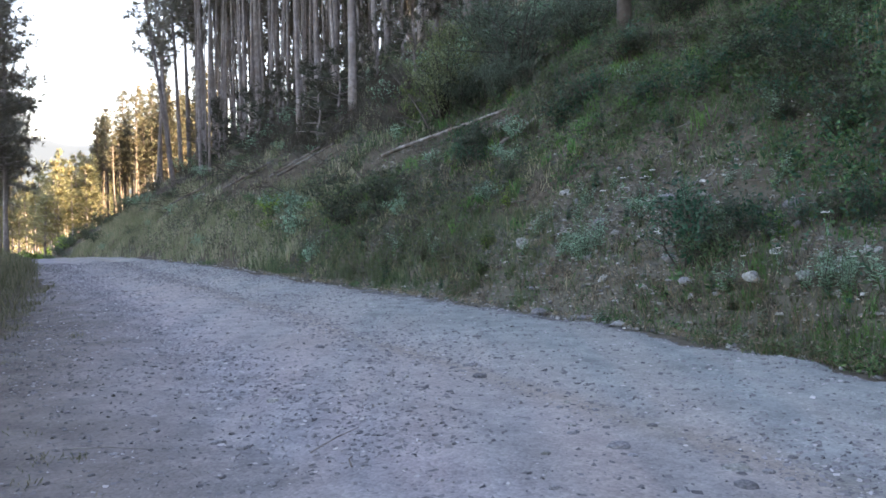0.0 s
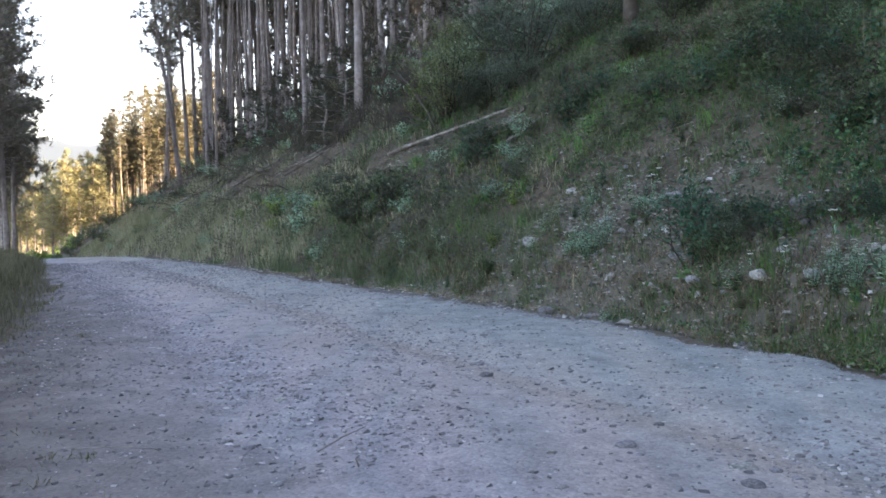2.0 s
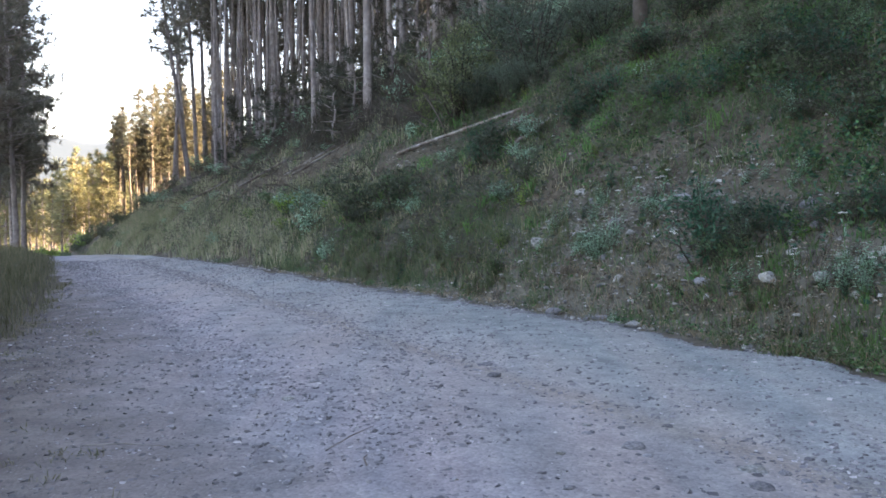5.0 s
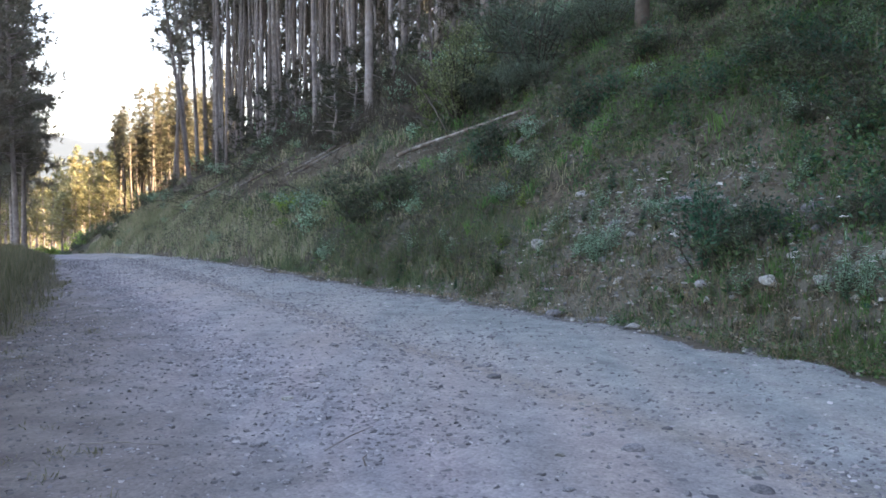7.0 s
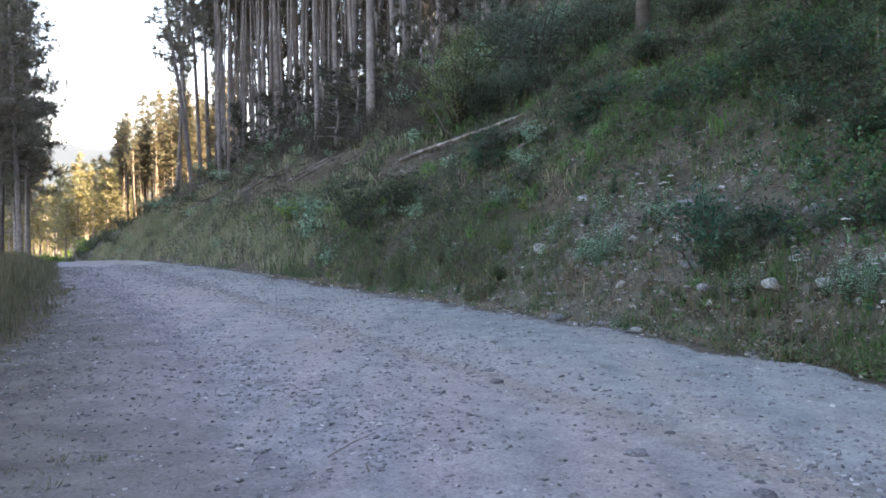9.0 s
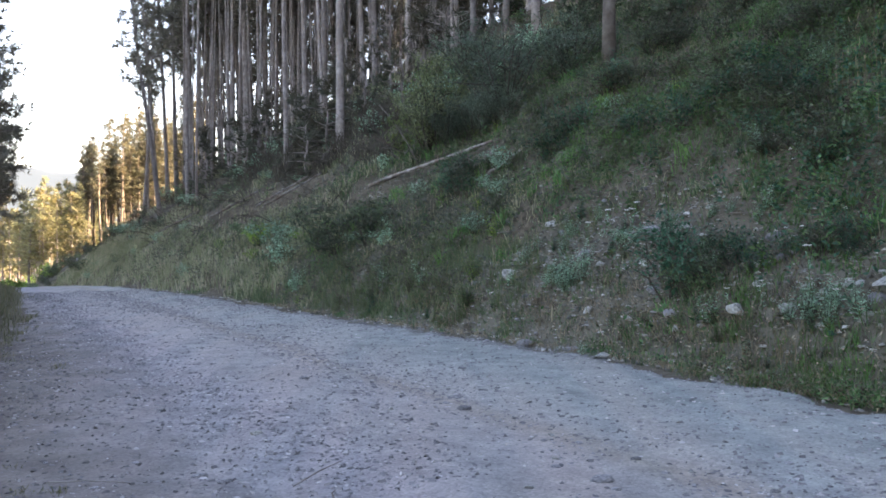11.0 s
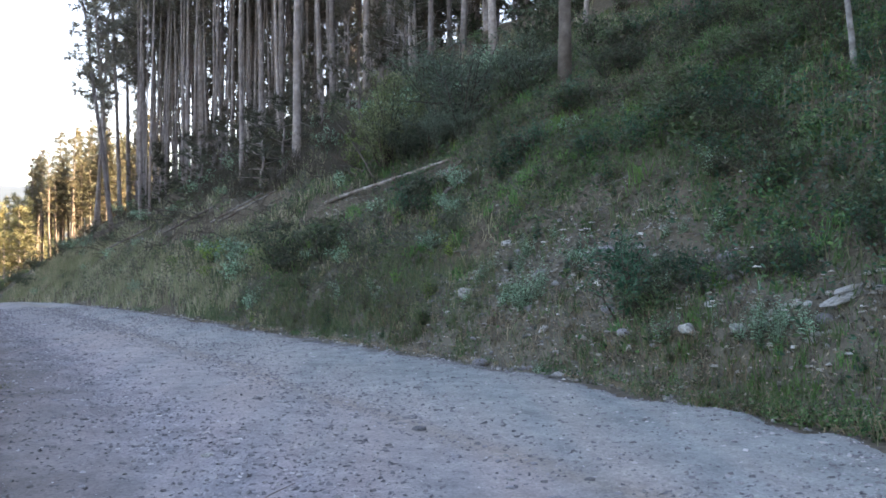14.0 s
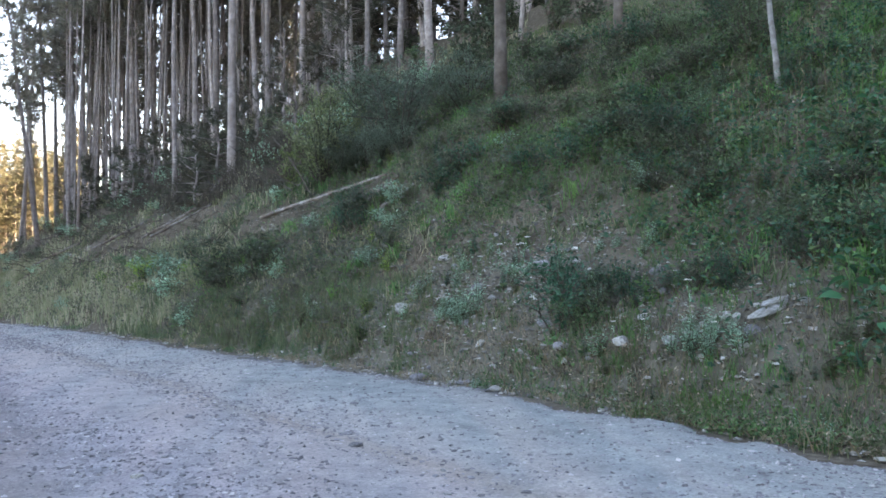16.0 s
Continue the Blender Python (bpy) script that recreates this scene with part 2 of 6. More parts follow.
def road_material():
    """Packed gravel: small stones cell by cell, dusty fines between them, bands along the wheel tracks."""
    mat = bpy.data.materials.new("gravel_road")
    mat.use_nodes = True
    nodes, link = mat.node_tree.nodes, mat.node_tree.links.new
    bsdf = nodes["Principled BSDF"]
    bsdf.inputs["Roughness"].default_value = 0.9
    bsdf.inputs["Specular IOR Level"].default_value = 0.3
    tc = nodes.new("ShaderNodeTexCoord")

    def noise_of(scale, detail, vector):
        n = nodes.new("ShaderNodeTexNoise")
        n.inputs["Scale"].default_value, n.inputs["Detail"].default_value = scale, detail
        link(vector, n.inputs["Vector"])
        return n.outputs["Fac"]

    def ramp_of(value, *stops):
        r = nodes.new("ShaderNodeValToRGB")
        els = r.color_ramp.elements
        while len(els) < len(stops):
            els.new(0.5)
        for e, (at, c) in zip(els, stops):
            e.position, e.color = at, (*c, 1)
        link(value, r.inputs[0])
        return r.outputs[0]

    def mix_of(kind, fac, a, b):
        m = nodes.new("ShaderNodeMixRGB")
        m.blend_type = kind
        if isinstance(fac, float):
            m.inputs[0].default_value = fac
        else:
            link(fac, m.inputs[0])
        link(a, m.inputs[1])
        link(b, m.inputs[2])
        return m.outputs[0]

    turn = nodes.new("ShaderNodeMapping")
    turn.inputs["Rotation"].default_value = (0, 0, -ROAD)
    turn.inputs["Scale"].default_value = (1, 0.09, 1)
    link(tc.outputs["Object"], turn.inputs["Vector"])
    cells = nodes.new("ShaderNodeTexVoronoi")
    cells.inputs["Scale"].default_value = 46
    link(tc.outputs["Object"], cells.inputs["Vector"])
    big = nodes.new("ShaderNodeTexVoronoi")
    big.inputs["Scale"].default_value = 19
    link(tc.outputs["Object"], big.inputs["Vector"])
    grey = ramp_of(noise_of(3.0, 10, tc.outputs["Object"]), (0.3, (0.184, 0.197, 0.197)), (0.5, (0.249, 0.264, 0.263)), (0.7, (0.32, 0.333, 0.322)))
    stones = ramp_of(cells.outputs["Color"], (0.0, (0.28, 0.28, 0.30)), (0.5, (0.95, 0.95, 0.95)), (0.9, (1.5, 1.48, 1.46)))
    chips = ramp_of(big.outputs["Color"], (0.0, (0.45, 0.45, 0.48)), (0.25, (1, 1, 1)), (0.8, (1, 1, 1)), (1.0, (1.45, 1.45, 1.45)))
    bands = ramp_of(noise_of(1.5, 4, turn.outputs[0]), (0.40, (0, 0, 0)), (0.62, (1, 1, 1)))
    dust = ramp_of(noise_of(9.0, 8, tc.outputs["Object"]), (0.3, (0.282, 0.262, 0.25)), (0.7, (0.383, 0.358, 0.337)))
    k = nodes.new("ShaderNodeMath")
    k.operation = "MULTIPLY"
    k.inputs[1].default_value = 0.75
    link(bands, k.inputs[0])
    base = mix_of("MIX", k.outputs[0], grey, dust)
    blot = ramp_of(noise_of(0.45, 6, tc.outputs["Object"]), (0.35, (0.82, 0.79, 0.77)), (0.6, (1.06, 1.05, 1.07)))
    base = mix_of("MULTIPLY", 0.45, base, blot)
    across = nodes.new("ShaderNodeMapping")
    across.vector_type = "POINT"
    across.inputs["Rotation"].default_value = (0, 0, -ROAD)
    link(tc.outputs["Object"], across.inputs["Vector"])
    parts = nodes.new("ShaderNodeSeparateXYZ")
    link(across.outputs[0], parts.inputs[0])
    wander = nodes.new("ShaderNodeMath")
    wander.operation = "MULTIPLY_ADD"
    wander.inputs[1].default_value = 2.2
    link(noise_of(0.9, 6, tc.outputs["Object"]), wander.inputs[0])
    drift = nodes.new("ShaderNodeMath")           # the tracks draw across the road as it bends away
    drift.operation = "MULTIPLY_ADD"
    drift.inputs[1].default_value = -0.17
    near = nodes.new("ShaderNodeMath")
    near.operation = "MINIMUM"
    near.inputs[1].default_value = 15.0
    link(parts.outputs["Y"], near.inputs[0])
    link(near.outputs[0], drift.inputs[0])
    link(parts.outputs["X"], drift.inputs[2])
    link(drift.outputs[0], wander.inputs[2])
    reach = nodes.new("ShaderNodeMapRange")
    reach.inputs["From Min"].default_value, reach.inputs["From Max"].default_value = 0.25, 2.15
    reach.inputs["To Min"].default_value, reach.inputs["To Max"].default_value = 1.0, 0.0
    link(wander.outputs[0], reach.inputs["Value"])
    dirt = ramp_of(noise_of(2.6, 12, tc.outputs["Object"]), (0.3, (0.07, 0.065, 0.057)), (0.5, (0.112, 0.104, 0.093)), (0.72, (0.17, 0.159, 0.144)))
    base = mix_of("MIX", reach.outputs[0], base, dirt)
    lane = nodes.new("ShaderNodeMath")
    lane.operation = "MULTIPLY_ADD"
    lane.inputs[1].default_value = 0.11
    lane.inputs[2].default_value = -0.055
    link(noise_of(0.35, 5, tc.outputs["Object"]), lane.inputs[0])
    lane2 = nodes.new("ShaderNodeMath")
    lane2.operation = "MULTIPLY_ADD"
    lane2.inputs[1].default_value = 0.125
    soft_drift = nodes.new("ShaderNodeMath")
    soft_drift.operation = "MULTIPLY_ADD"
    soft_drift.inputs[1].default_value = -0.06
    link(parts.outputs["Y"], soft_drift.inputs[0])
    link(parts.outputs["X"], soft_drift.inputs[2])
    link(soft_drift.outputs[0], lane2.inputs[0])
    link(lane.outputs[0], lane2.inputs[2])
    lanes = ramp_of(lane2.outputs[0], (0.06, (0.92, 0.89, 0.86)), (0.17, (0.99, 0.96, 0.96)), (0.235, (0.93, 0.92, 0.96)), (0.285, (1.06, 1.02, 1.05)), (0.35, (1.03, 1.01, 0.99)), (0.46, (1.04, 1.03, 1.0)), (0.502, (0.93, 0.89, 0.80)), (0.54, (1.05, 1.09, 1.05)), (0.70, (0.91, 1.01, 0.97)), (0.90, (0.85, 0.96, 0.92)))
    shoulder = nodes.new("ShaderNodeMapRange")
    shoulder.inputs["From Min"].default_value, shoulder.inputs["From Max"].default_value = 8.2, 8.75
    shoulder.inputs["To Min"].default_value, shoulder.inputs["To Max"].default_value = 0.0, 0.85
    wander2 = nodes.new("ShaderNodeMath")
    wander2.operation = "MULTIPLY_ADD"
    wander2.inputs[1].default_value = 1.9
    link(noise_of(2.2, 8, tc.outputs["Object"]), wander2.inputs[0])
    link(parts.outputs["X"], wander2.inputs[2])
    link(wander2.outputs[0], shoulder.inputs["Value"])
    base = mix_of("MIX", shoulder.outputs[0], base, dirt)
    base = mix_of("MULTIPLY", 1.0, base, lanes)
    base = mix_of("MULTIPLY", 0.34, base, stones)
    base = mix_of("MULTIPLY", 0.34, base, chips)
    link(base, bsdf.inputs["Base Color"])
    bp = nodes.new("ShaderNodeBump")
    bp.inputs["Strength"].default_value, bp.inputs["Distance"].default_value = 0.4, 0.012
    link(cells.outputs["Distance"], bp.inputs["Height"])
    bp.invert = True
    bp2 = nodes.new("ShaderNodeBump")
    bp2.inputs["Strength"].default_value, bp2.inputs["Distance"].default_value = 0.12, 0.02
    link(noise_of(40, 8, tc.outputs["Object"]), bp2.inputs["Height"])
    link(bp.outputs[0], bp2.inputs["Normal"])
    link(bp2.outputs[0], bsdf.inputs["Normal"])
    return mat


M_ROAD = road_material()
M_STONE = material("grey_stone", [(0.125, 0.132, 0.137), (0.215, 0.223, 0.23), (0.33, 0.338, 0.342)], 4, 10, 0.85, 0.6, 30, per_object=0.4)
M_GRAVEL = leaf_material("loose_gravel", [(0.105, 0.109, 0.116), (0.165, 0.169, 0.176), (0.202, 0.206, 0.213), (0.232, 0.237, 0.243), (0.262, 0.266, 0.272), (0.33, 0.334, 0.336), (0.56, 0.555, 0.545)], None, translucent=0.0, rough=0.9)
M_DUSTY = leaf_material("dusty_gravel", [(0.095, 0.096, 0.098), (0.135, 0.136, 0.136), (0.16, 0.162, 0.16), (0.186, 0.186, 0.184), (0.215, 0.215, 0.212), (0.255, 0.255, 0.25), (0.48, 0.48, 0.468)], None, translucent=0.0, rough=0.9)
M_PALE = material("pale_limestone", [(0.18, 0.193, 0.178), (0.40, 0.426, 0.405), (0.59, 0.615, 0.595)], 5, 12, 0.85, 1.0, 18, (0.36, 0.36, 0.31), 2.0, per_object=0.15)
M_SCREE = material("bank_scree", [(0.085, 0.083, 0.068), (0.20, 0.20, 0.176), (0.45, 0.46, 0.43)], 7, 6, 0.9, 0, per_island=0.6)
M_LOG = material("weathered_log", [(0.085, 0.08, 0.07), (0.23, 0.222, 0.205), (0.38, 0.37, 0.345)], 6, 12, 0.85, 0.7, 35, (0.13, 0.10, 0.08), 2.0, per_object=0.2)
M_TWIG = material("dry_twigs", [(0.045, 0.041, 0.032), (0.10, 0.092, 0.074)], 8, 6, 0.9, 0, per_island=0.3)
M_GRASS = leaf_material("bank_grass", [(0.023, 0.065, 0.028), (0.044, 0.114, 0.044), (0.077, 0.170, 0.066), (0.144, 0.209, 0.107), (0.258, 0.244, 0.164)], (0.06, 0.125, 0.035), 0.5)
M_TUFT = leaf_material("fresh_blades", [(0.041, 0.138, 0.050), (0.077, 0.217, 0.070), (0.135, 0.302, 0.100)], (0.10, 0.20, 0.045), 0.6)
M_VERGE = leaf_material("verge_grass", [(0.054, 0.068, 0.031), (0.088, 0.101, 0.051), (0.143, 0.140, 0.082), (0.224, 0.202, 0.129)], (0.14, 0.135, 0.08), 0.4)
M_MEADOW = leaf_material("faded_grass", [(0.106, 0.151, 0.080), (0.177, 0.230, 0.116), (0.266, 0.294, 0.168), (0.372, 0.355, 0.230), (0.480, 0.427, 0.301)], (0.10, 0.125, 0.06), 0.35)
M_DULL = leaf_material("faded_herbs", [(0.057, 0.080, 0.063), (0.102, 0.126, 0.094), (0.166, 0.178, 0.142), (0.195, 0.180, 0.140)], (0.10, 0.095, 0.07), 0.6)
# Pale grass of the far bank, with the sky's glare added to its colour.
M_FADED = leaf_material("pale_soft_grass", [(0.138, 0.183, 0.103), (0.221, 0.271, 0.152), (0.331, 0.353, 0.221), (0.469, 0.435, 0.317), (0.317, 0.258, 0.207)], (0.14, 0.17, 0.09), 0.5)
M_SOFT = leaf_material("soft_green_grass", [(0.075, 0.128, 0.065), (0.13, 0.205, 0.10), (0.20, 0.285, 0.15), (0.30, 0.33, 0.20)], (0.12, 0.16, 0.08), 0.5)
M_STRAW = leaf_material("dry_grass", [(0.149, 0.127, 0.075), (0.241, 0.201, 0.121), (0.345, 0.287, 0.184)], None, translucent=0.25)
M_LITTER = leaf_material("dead_litter", [(0.062, 0.052, 0.037), (0.13, 0.109, 0.078), (0.225, 0.192, 0.138), (0.36, 0.318, 0.24)], None, translucent=0.1, rough=0.9)
M_TANGLE = leaf_material("dark_dead_stalks", [(0.035, 0.030, 0.022), (0.07, 0.062, 0.047), (0.13, 0.117, 0.09), (0.24, 0.22, 0.17)], None, translucent=0.1, rough=0.9)
M_HERB = leaf_material("low_herbs", [(0.018, 0.058, 0.028), (0.036, 0.114, 0.046), (0.068, 0.189, 0.068), (0.126, 0.254, 0.095), (0.108, 0.101, 0.072)], (0.09, 0.08, 0.05), 0.7)
M_LEAF = leaf_material("shrub_leaves", [(0.063, 0.124, 0.062), (0.109, 0.198, 0.097), (0.186, 0.289, 0.147)], (0.095, 0.095, 0.06), 0.9)
M_WILLOW = leaf_material("willow_leaves", [(0.158, 0.220, 0.121), (0.279, 0.352, 0.195), (0.436, 0.496, 0.291)], (0.14, 0.19, 0.06), 0.8)
M_LIME = leaf_material("yellowing_leaves", [(0.119, 0.241, 0.048), (0.185, 0.333, 0.066), (0.277, 0.382, 0.090)])
M_MOSSY = leaf_material("mossy_leaves", [(0.10, 0.165, 0.055), (0.165, 0.245, 0.085), (0.25, 0.315, 0.125)])
M_SAGE = leaf_material("grey_green_leaves", [(0.135, 0.285, 0.18), (0.24, 0.45, 0.30), (0.43, 0.66, 0.49)])
M_DARK = leaf_material("dark_leaves", [(0.032, 0.056, 0.035), (0.064, 0.095, 0.058), (0.107, 0.146, 0.086)])
# Darker leaves: the shaded part of the tall bush put into the colour.
M_DUSK = leaf_material("shaded_leaves", [(0.072, 0.122, 0.088), (0.132, 0.20, 0.145), (0.21, 0.29, 0.215)])
M_BLUE = leaf_material("bluish_weeds", [(0.018, 0.072, 0.042), (0.038, 0.125, 0.074), (0.077, 0.201, 0.122)])
M_BROAD = leaf_material("broad_leaves", [(0.022, 0.105, 0.050), (0.036, 0.150, 0.070), (0.062, 0.205, 0.095)], rough=0.38)
M_FLOWER = material("white_petals", [(0.62, 0.63, 0.60), (0.82, 0.82, 0.79)], 30, 3, 0.7, 0, translucent=0.2)
M_CLOVER = leaf_material("dry_clover_heads", [(0.20, 0.13, 0.09), (0.34, 0.24, 0.19), (0.46, 0.37, 0.31)])


# ---- mesh helpers ----
def mesh_of(name, verts, faces, mats, smooth_faces=False):
    """A mesh from arrays of corners and faces; mats: one material or several, with an index per face in faces' third value."""
    me = bpy.data.meshes.new(name)
    me.from_pydata([tuple(v) for v in verts] if not isinstance(verts, np.ndarray) else verts.tolist(), [], faces if isinstance(faces, list) else faces.tolist())
    for m in mats if isinstance(mats, (list, tuple)) else [mats]:
        me.materials.append(m)
    if smooth_faces:
        me.polygons.foreach_set("use_smooth", [True] * len(me.polygons))
    me.update()
    return me


def part(name, me, parent, label=""):
    ob = new(name, me)
    ob.parent = parent
    return tagged(ob, label)


def grid_faces(rows, cols):
    i = np.arange((rows - 1) * (cols - 1))
    a = (i // (cols - 1)) * cols + i % (cols - 1)
    return np.stack((a, a + 1, a + cols + 1, a + cols), 1)


def tube(points, radii, sides=6, turn=0.0):
    """Corners and faces of a tapered tube along points."""
    pts = [Vector(p) for p in points]
    verts, faces = [], []
    for i, p in enumerate(pts):
        d = (pts[min(i + 1, len(pts) - 1)] - pts[max(i - 1, 0)]).normalized()
        side = d.cross(Vector((0, 0, 1)) if abs(d.z) < 0.9 else Vector((1, 0, 0))).normalized()
        up = side.cross(d)
        for k in range(sides):
            a = 2 * math.pi * k / sides + turn
            verts.append(p + (side * math.cos(a) + up * math.sin(a)) * radii[i])
    for i in range(len(pts) - 1):
        for k in range(sides):
            b = (k + 1) % sides
            faces.append((i * sides + k, i * sides + b, (i + 1) * sides + b, (i + 1) * sides + k))
    faces.append(tuple(range(sides - 1, -1, -1)))
    faces.append(tuple((len(pts) - 1) * sides + k for k in range(sides)))
    return verts, faces


def join(pieces):
    verts, faces = [], []
    for v, f in pieces:
        n = len(verts)
        verts.extend(v)
        faces.extend(tuple(i + n for i in g) for g in f)
    return verts, faces


# ---- ground, road, far hill ----
def axis(marks):
    """Steps along an axis: (from, to, step) stretches joined, widening outwards."""
    out = []
    for a, b, d in marks:
        out.extend(np.linspace(a, b, max(1, round((b - a) / d)), endpoint=False))
    return np.array(out + [marks[-1][1]])


gs = axis([(-3000, -300, 300), (-300, -30, 30), (-30, 2, 2), (2, 40, 0.22), (40, 75, 0.6), (75, 130, 2.5), (130, 400, 20), (400, 4000, 300)])
gq = axis([(-3000, -300, 300), (-300, -30, 30), (-30, -6, 2), (-6, 8, 0.5), (8, 17, 0.16), (17, 24, 0.5), (24, 60, 3), (60, 300, 24), (300, 4000, 370)])
S, Q = np.meshgrid(gs, gq, indexing="ij")
X, Y = xy(S, Q)
ground = new("ground", mesh_of("ground", np.stack((X, Y, height(S, Q)), -1).reshape(-1, 3), grid_faces(len(gs), len(gq)), M_GROUND, True))
open_soil = np.clip(scree_at(S, Q) + 0.6 * np.exp(-((Q - 8.2) / 0.55) ** 2) * smooth(0.5, 2, S) * smooth(24, 13, S) + 0.25 * (0.5 + grain(S / 1.1, Q / 0.7, 6)) * smooth(7.6, 9, Q) * smooth(28, 15, S), 0, 1)
open_soil *= 0.3 + 0.7 * smooth(11.2, 9.4, Q)
open_soil[(Q < 7) | (Q > 22)] = 0
ground.data.attributes.new("bare", "FLOAT", "POINT").data.foreach_set("value", open_soil.reshape(-1))
tagged(ground, "brown forest soil with dry litter rising into a steep cut bank", "ground", kind="structure")

rs = axis([(-60, 0, 3), (0, 16, 0.11), (16, 30, 0.2), (30, 80, 0.5), (80, 120, 2)])
rk = np.linspace(-0.06, 1.07, 92)
S, K = np.meshgrid(rs, rk, indexing="ij")
Q = edge_left(S) + (gravel_right(S) - edge_left(S)) * K
RUTS = lambda s, k: -0.03 * np.exp(-((k - 0.30) / 0.06) ** 2) - 0.03 * np.exp(-((k - 0.62) / 0.06) ** 2) + 0.02 * np.exp(-((k - 0.46) / 0.05) ** 2)


def road_top(s, k):
    q = edge_left(s) + (gravel_right(s) - edge_left(s)) * k
    side = np.minimum(k, 1 - k) * 7.0 + 0.28 * grain(s / 0.8, k * 9, 21) + 0.26 * grain(s / 0.22, k * 30, 22)
    return height(s, q) + np.clip((side - 0.17) * 0.12, -0.12, 0.05) + RUTS(s, k) + 0.006 * grain(s / 0.5, q / 0.4, 23) + 0.02 * grain(s / 1.7, q / 0.9, 24)


X, Y = xy(S, Q)
road = new("road", mesh_of("road", np.stack((X, Y, road_top(S, K)), -1).reshape(-1, 3), grid_faces(len(rs), len(rk)), M_ROAD, True))
tagged(road, "grey gravel forest road with loose stones and faint ruts", "road", kind="structure")

ha = np.linspace(radians(-75), radians(60), 160)
hh = np.linspace(0, 1, 14)
A, K = np.meshgrid(ha, hh, indexing="ij")
R = 2200 + 900 * K
ridge = 262 + 30 * grain(A * 4, A * 0, 31) + 28 * grain(A * 17, A * 0, 32) + 10 * grain(A * 60, A * 0, 33) - 130 * smooth(-0.35, 0.2, A)
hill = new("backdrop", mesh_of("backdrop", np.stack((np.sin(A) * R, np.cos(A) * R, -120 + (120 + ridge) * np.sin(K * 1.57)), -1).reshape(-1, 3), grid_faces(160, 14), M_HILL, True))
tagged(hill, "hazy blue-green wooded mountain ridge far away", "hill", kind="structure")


# ---- pines ----
rng = random.Random(5)


def pine_meshes(seed, tall, crown_from, spread, radius, density=1.0, dead=14, needle=1.0, green=None):
    """Trunk and crown of one pine: a tapered, slightly bent trunk and whorls of limbs with tufts of needles."""
    r = random.Random(seed)
    bend = [(r.uniform(-0.15, 0.15), r.uniform(-0.15, 0.15)) for _ in range(8)]
    pts, rad = [], []
    for i in range(12):
        k = i / 11
        b = bend[min(7, i * 7 // 11)]
        pts.append((b[0] * k, b[1] * k, tall * k - 0.6 * (i == 0)))
        rad.append(radius * (1.25 if i == 0 else 1) * (1 - k) ** 0.75 + 0.015)
    limbs = [tube(pts[::3] + pts[-1:], rad[::3] + rad[-1:], 6) if needle > 2.5 else tube(pts, rad, 7)]
    tufts_v, tufts_f = [], []
    coarse = needle > 2
    each = 6 if coarse else 9

    def tuft(c, d, size):
        side = d.cross(Vector((0, 0, 1))).normalized()
        up = side.cross(d).normalized()
        for j in range(each):
            a = j / each * 2 * math.pi + r.uniform(-0.5, 0.5)
            out = (d * r.uniform(0.1, 1.0) + (side * math.cos(a) + up * math.sin(a)) * r.uniform(0.5, 0.95)).normalized()
            w = out.cross(d).normalized() * size * 0.075
            n = len(tufts_v)
            tufts_v.extend((c + w, c + out * size * r.uniform(0.8, 1.25), c - w))
            tufts_f.append((n, n + 1, n + 2))
    z = crown_from
    while z < tall - 0.3:
        k = (z - crown_from) / (tall - crown_from)
        reach = spread * (0.55 + 0.45 * math.sin(min(1, k * 2.2 + 0.25) * 1.57)) * (1 - k) ** 0.7 + 0.25
        for _ in range(r.choice((2, 3, 3, 4))):
            a = r.uniform(0, 2 * math.pi)
            ln = reach * r.uniform(0.5, 1.15)
            d = Vector((math.cos(a), math.sin(a), r.uniform(-0.25, 0.25) + 0.3 * k))
            base = Vector((0, 0, z + r.uniform(-0.2, 0.2)))
            tip = base + d * ln + Vector((0, 0, 0.12 * ln))
            if not coarse:
                limbs.append(tube((base, tip), (0.03 + 0.015 * (1 - k), 0.007), 3))
            for _ in range(max(2 if coarse else 3, int(ln * 5.5 * density))):
                f = r.uniform(0.3, 1.05)
                c = base.lerp(tip, f) + Vector((r.gauss(0, 0.22), r.gauss(0, 0.22), r.gauss(0, 0.12))) * ln * 0.45
                tuft(c, (d + Vector((r.gauss(0, 0.4), r.gauss(0, 0.4), r.gauss(0.2, 0.3)))).normalized(), r.uniform(0.22, 0.42) * needle)
        z += r.uniform(0.28, 0.55)
    for _ in range(dead):
        a, zz, ln = r.uniform(0, 6.28), r.uniform(1.5, crown_from), r.uniform(0.3, 1.3)
        d = Vector((math.cos(a), math.sin(a), r.uniform(-0.5, 0.15)))
        limbs.append(tube(((0, 0, zz), d * ln + Vector((0, 0, zz - 0.1 * ln))), (0.015, 0.004), 3))
    v, f = join(limbs)
    return mesh_of("trunk", v, f, M_BARK, True), mesh_of("crown", tufts_v, tufts_f, green or M_SUNLIT)


def pine(meshes, s, q, turn, lean=(0, 0), wide=1.0, tall=1.0, label="", group="", sink=0.15):
    x, y = xy(s, q)
    root = new("pine_tree")
    part("trunk", meshes[0], root)
    part("crown", meshes[1], root)
    root.matrix_world = pose(x, y, float(height(s, q)) - sink, lean[0], lean[1], 0) @ pose(0, 0, 0, 0, 0, turn) @ Matrix.Diagonal((wide, wide, tall, 1))
    return tagged(root, label, "tree", group)


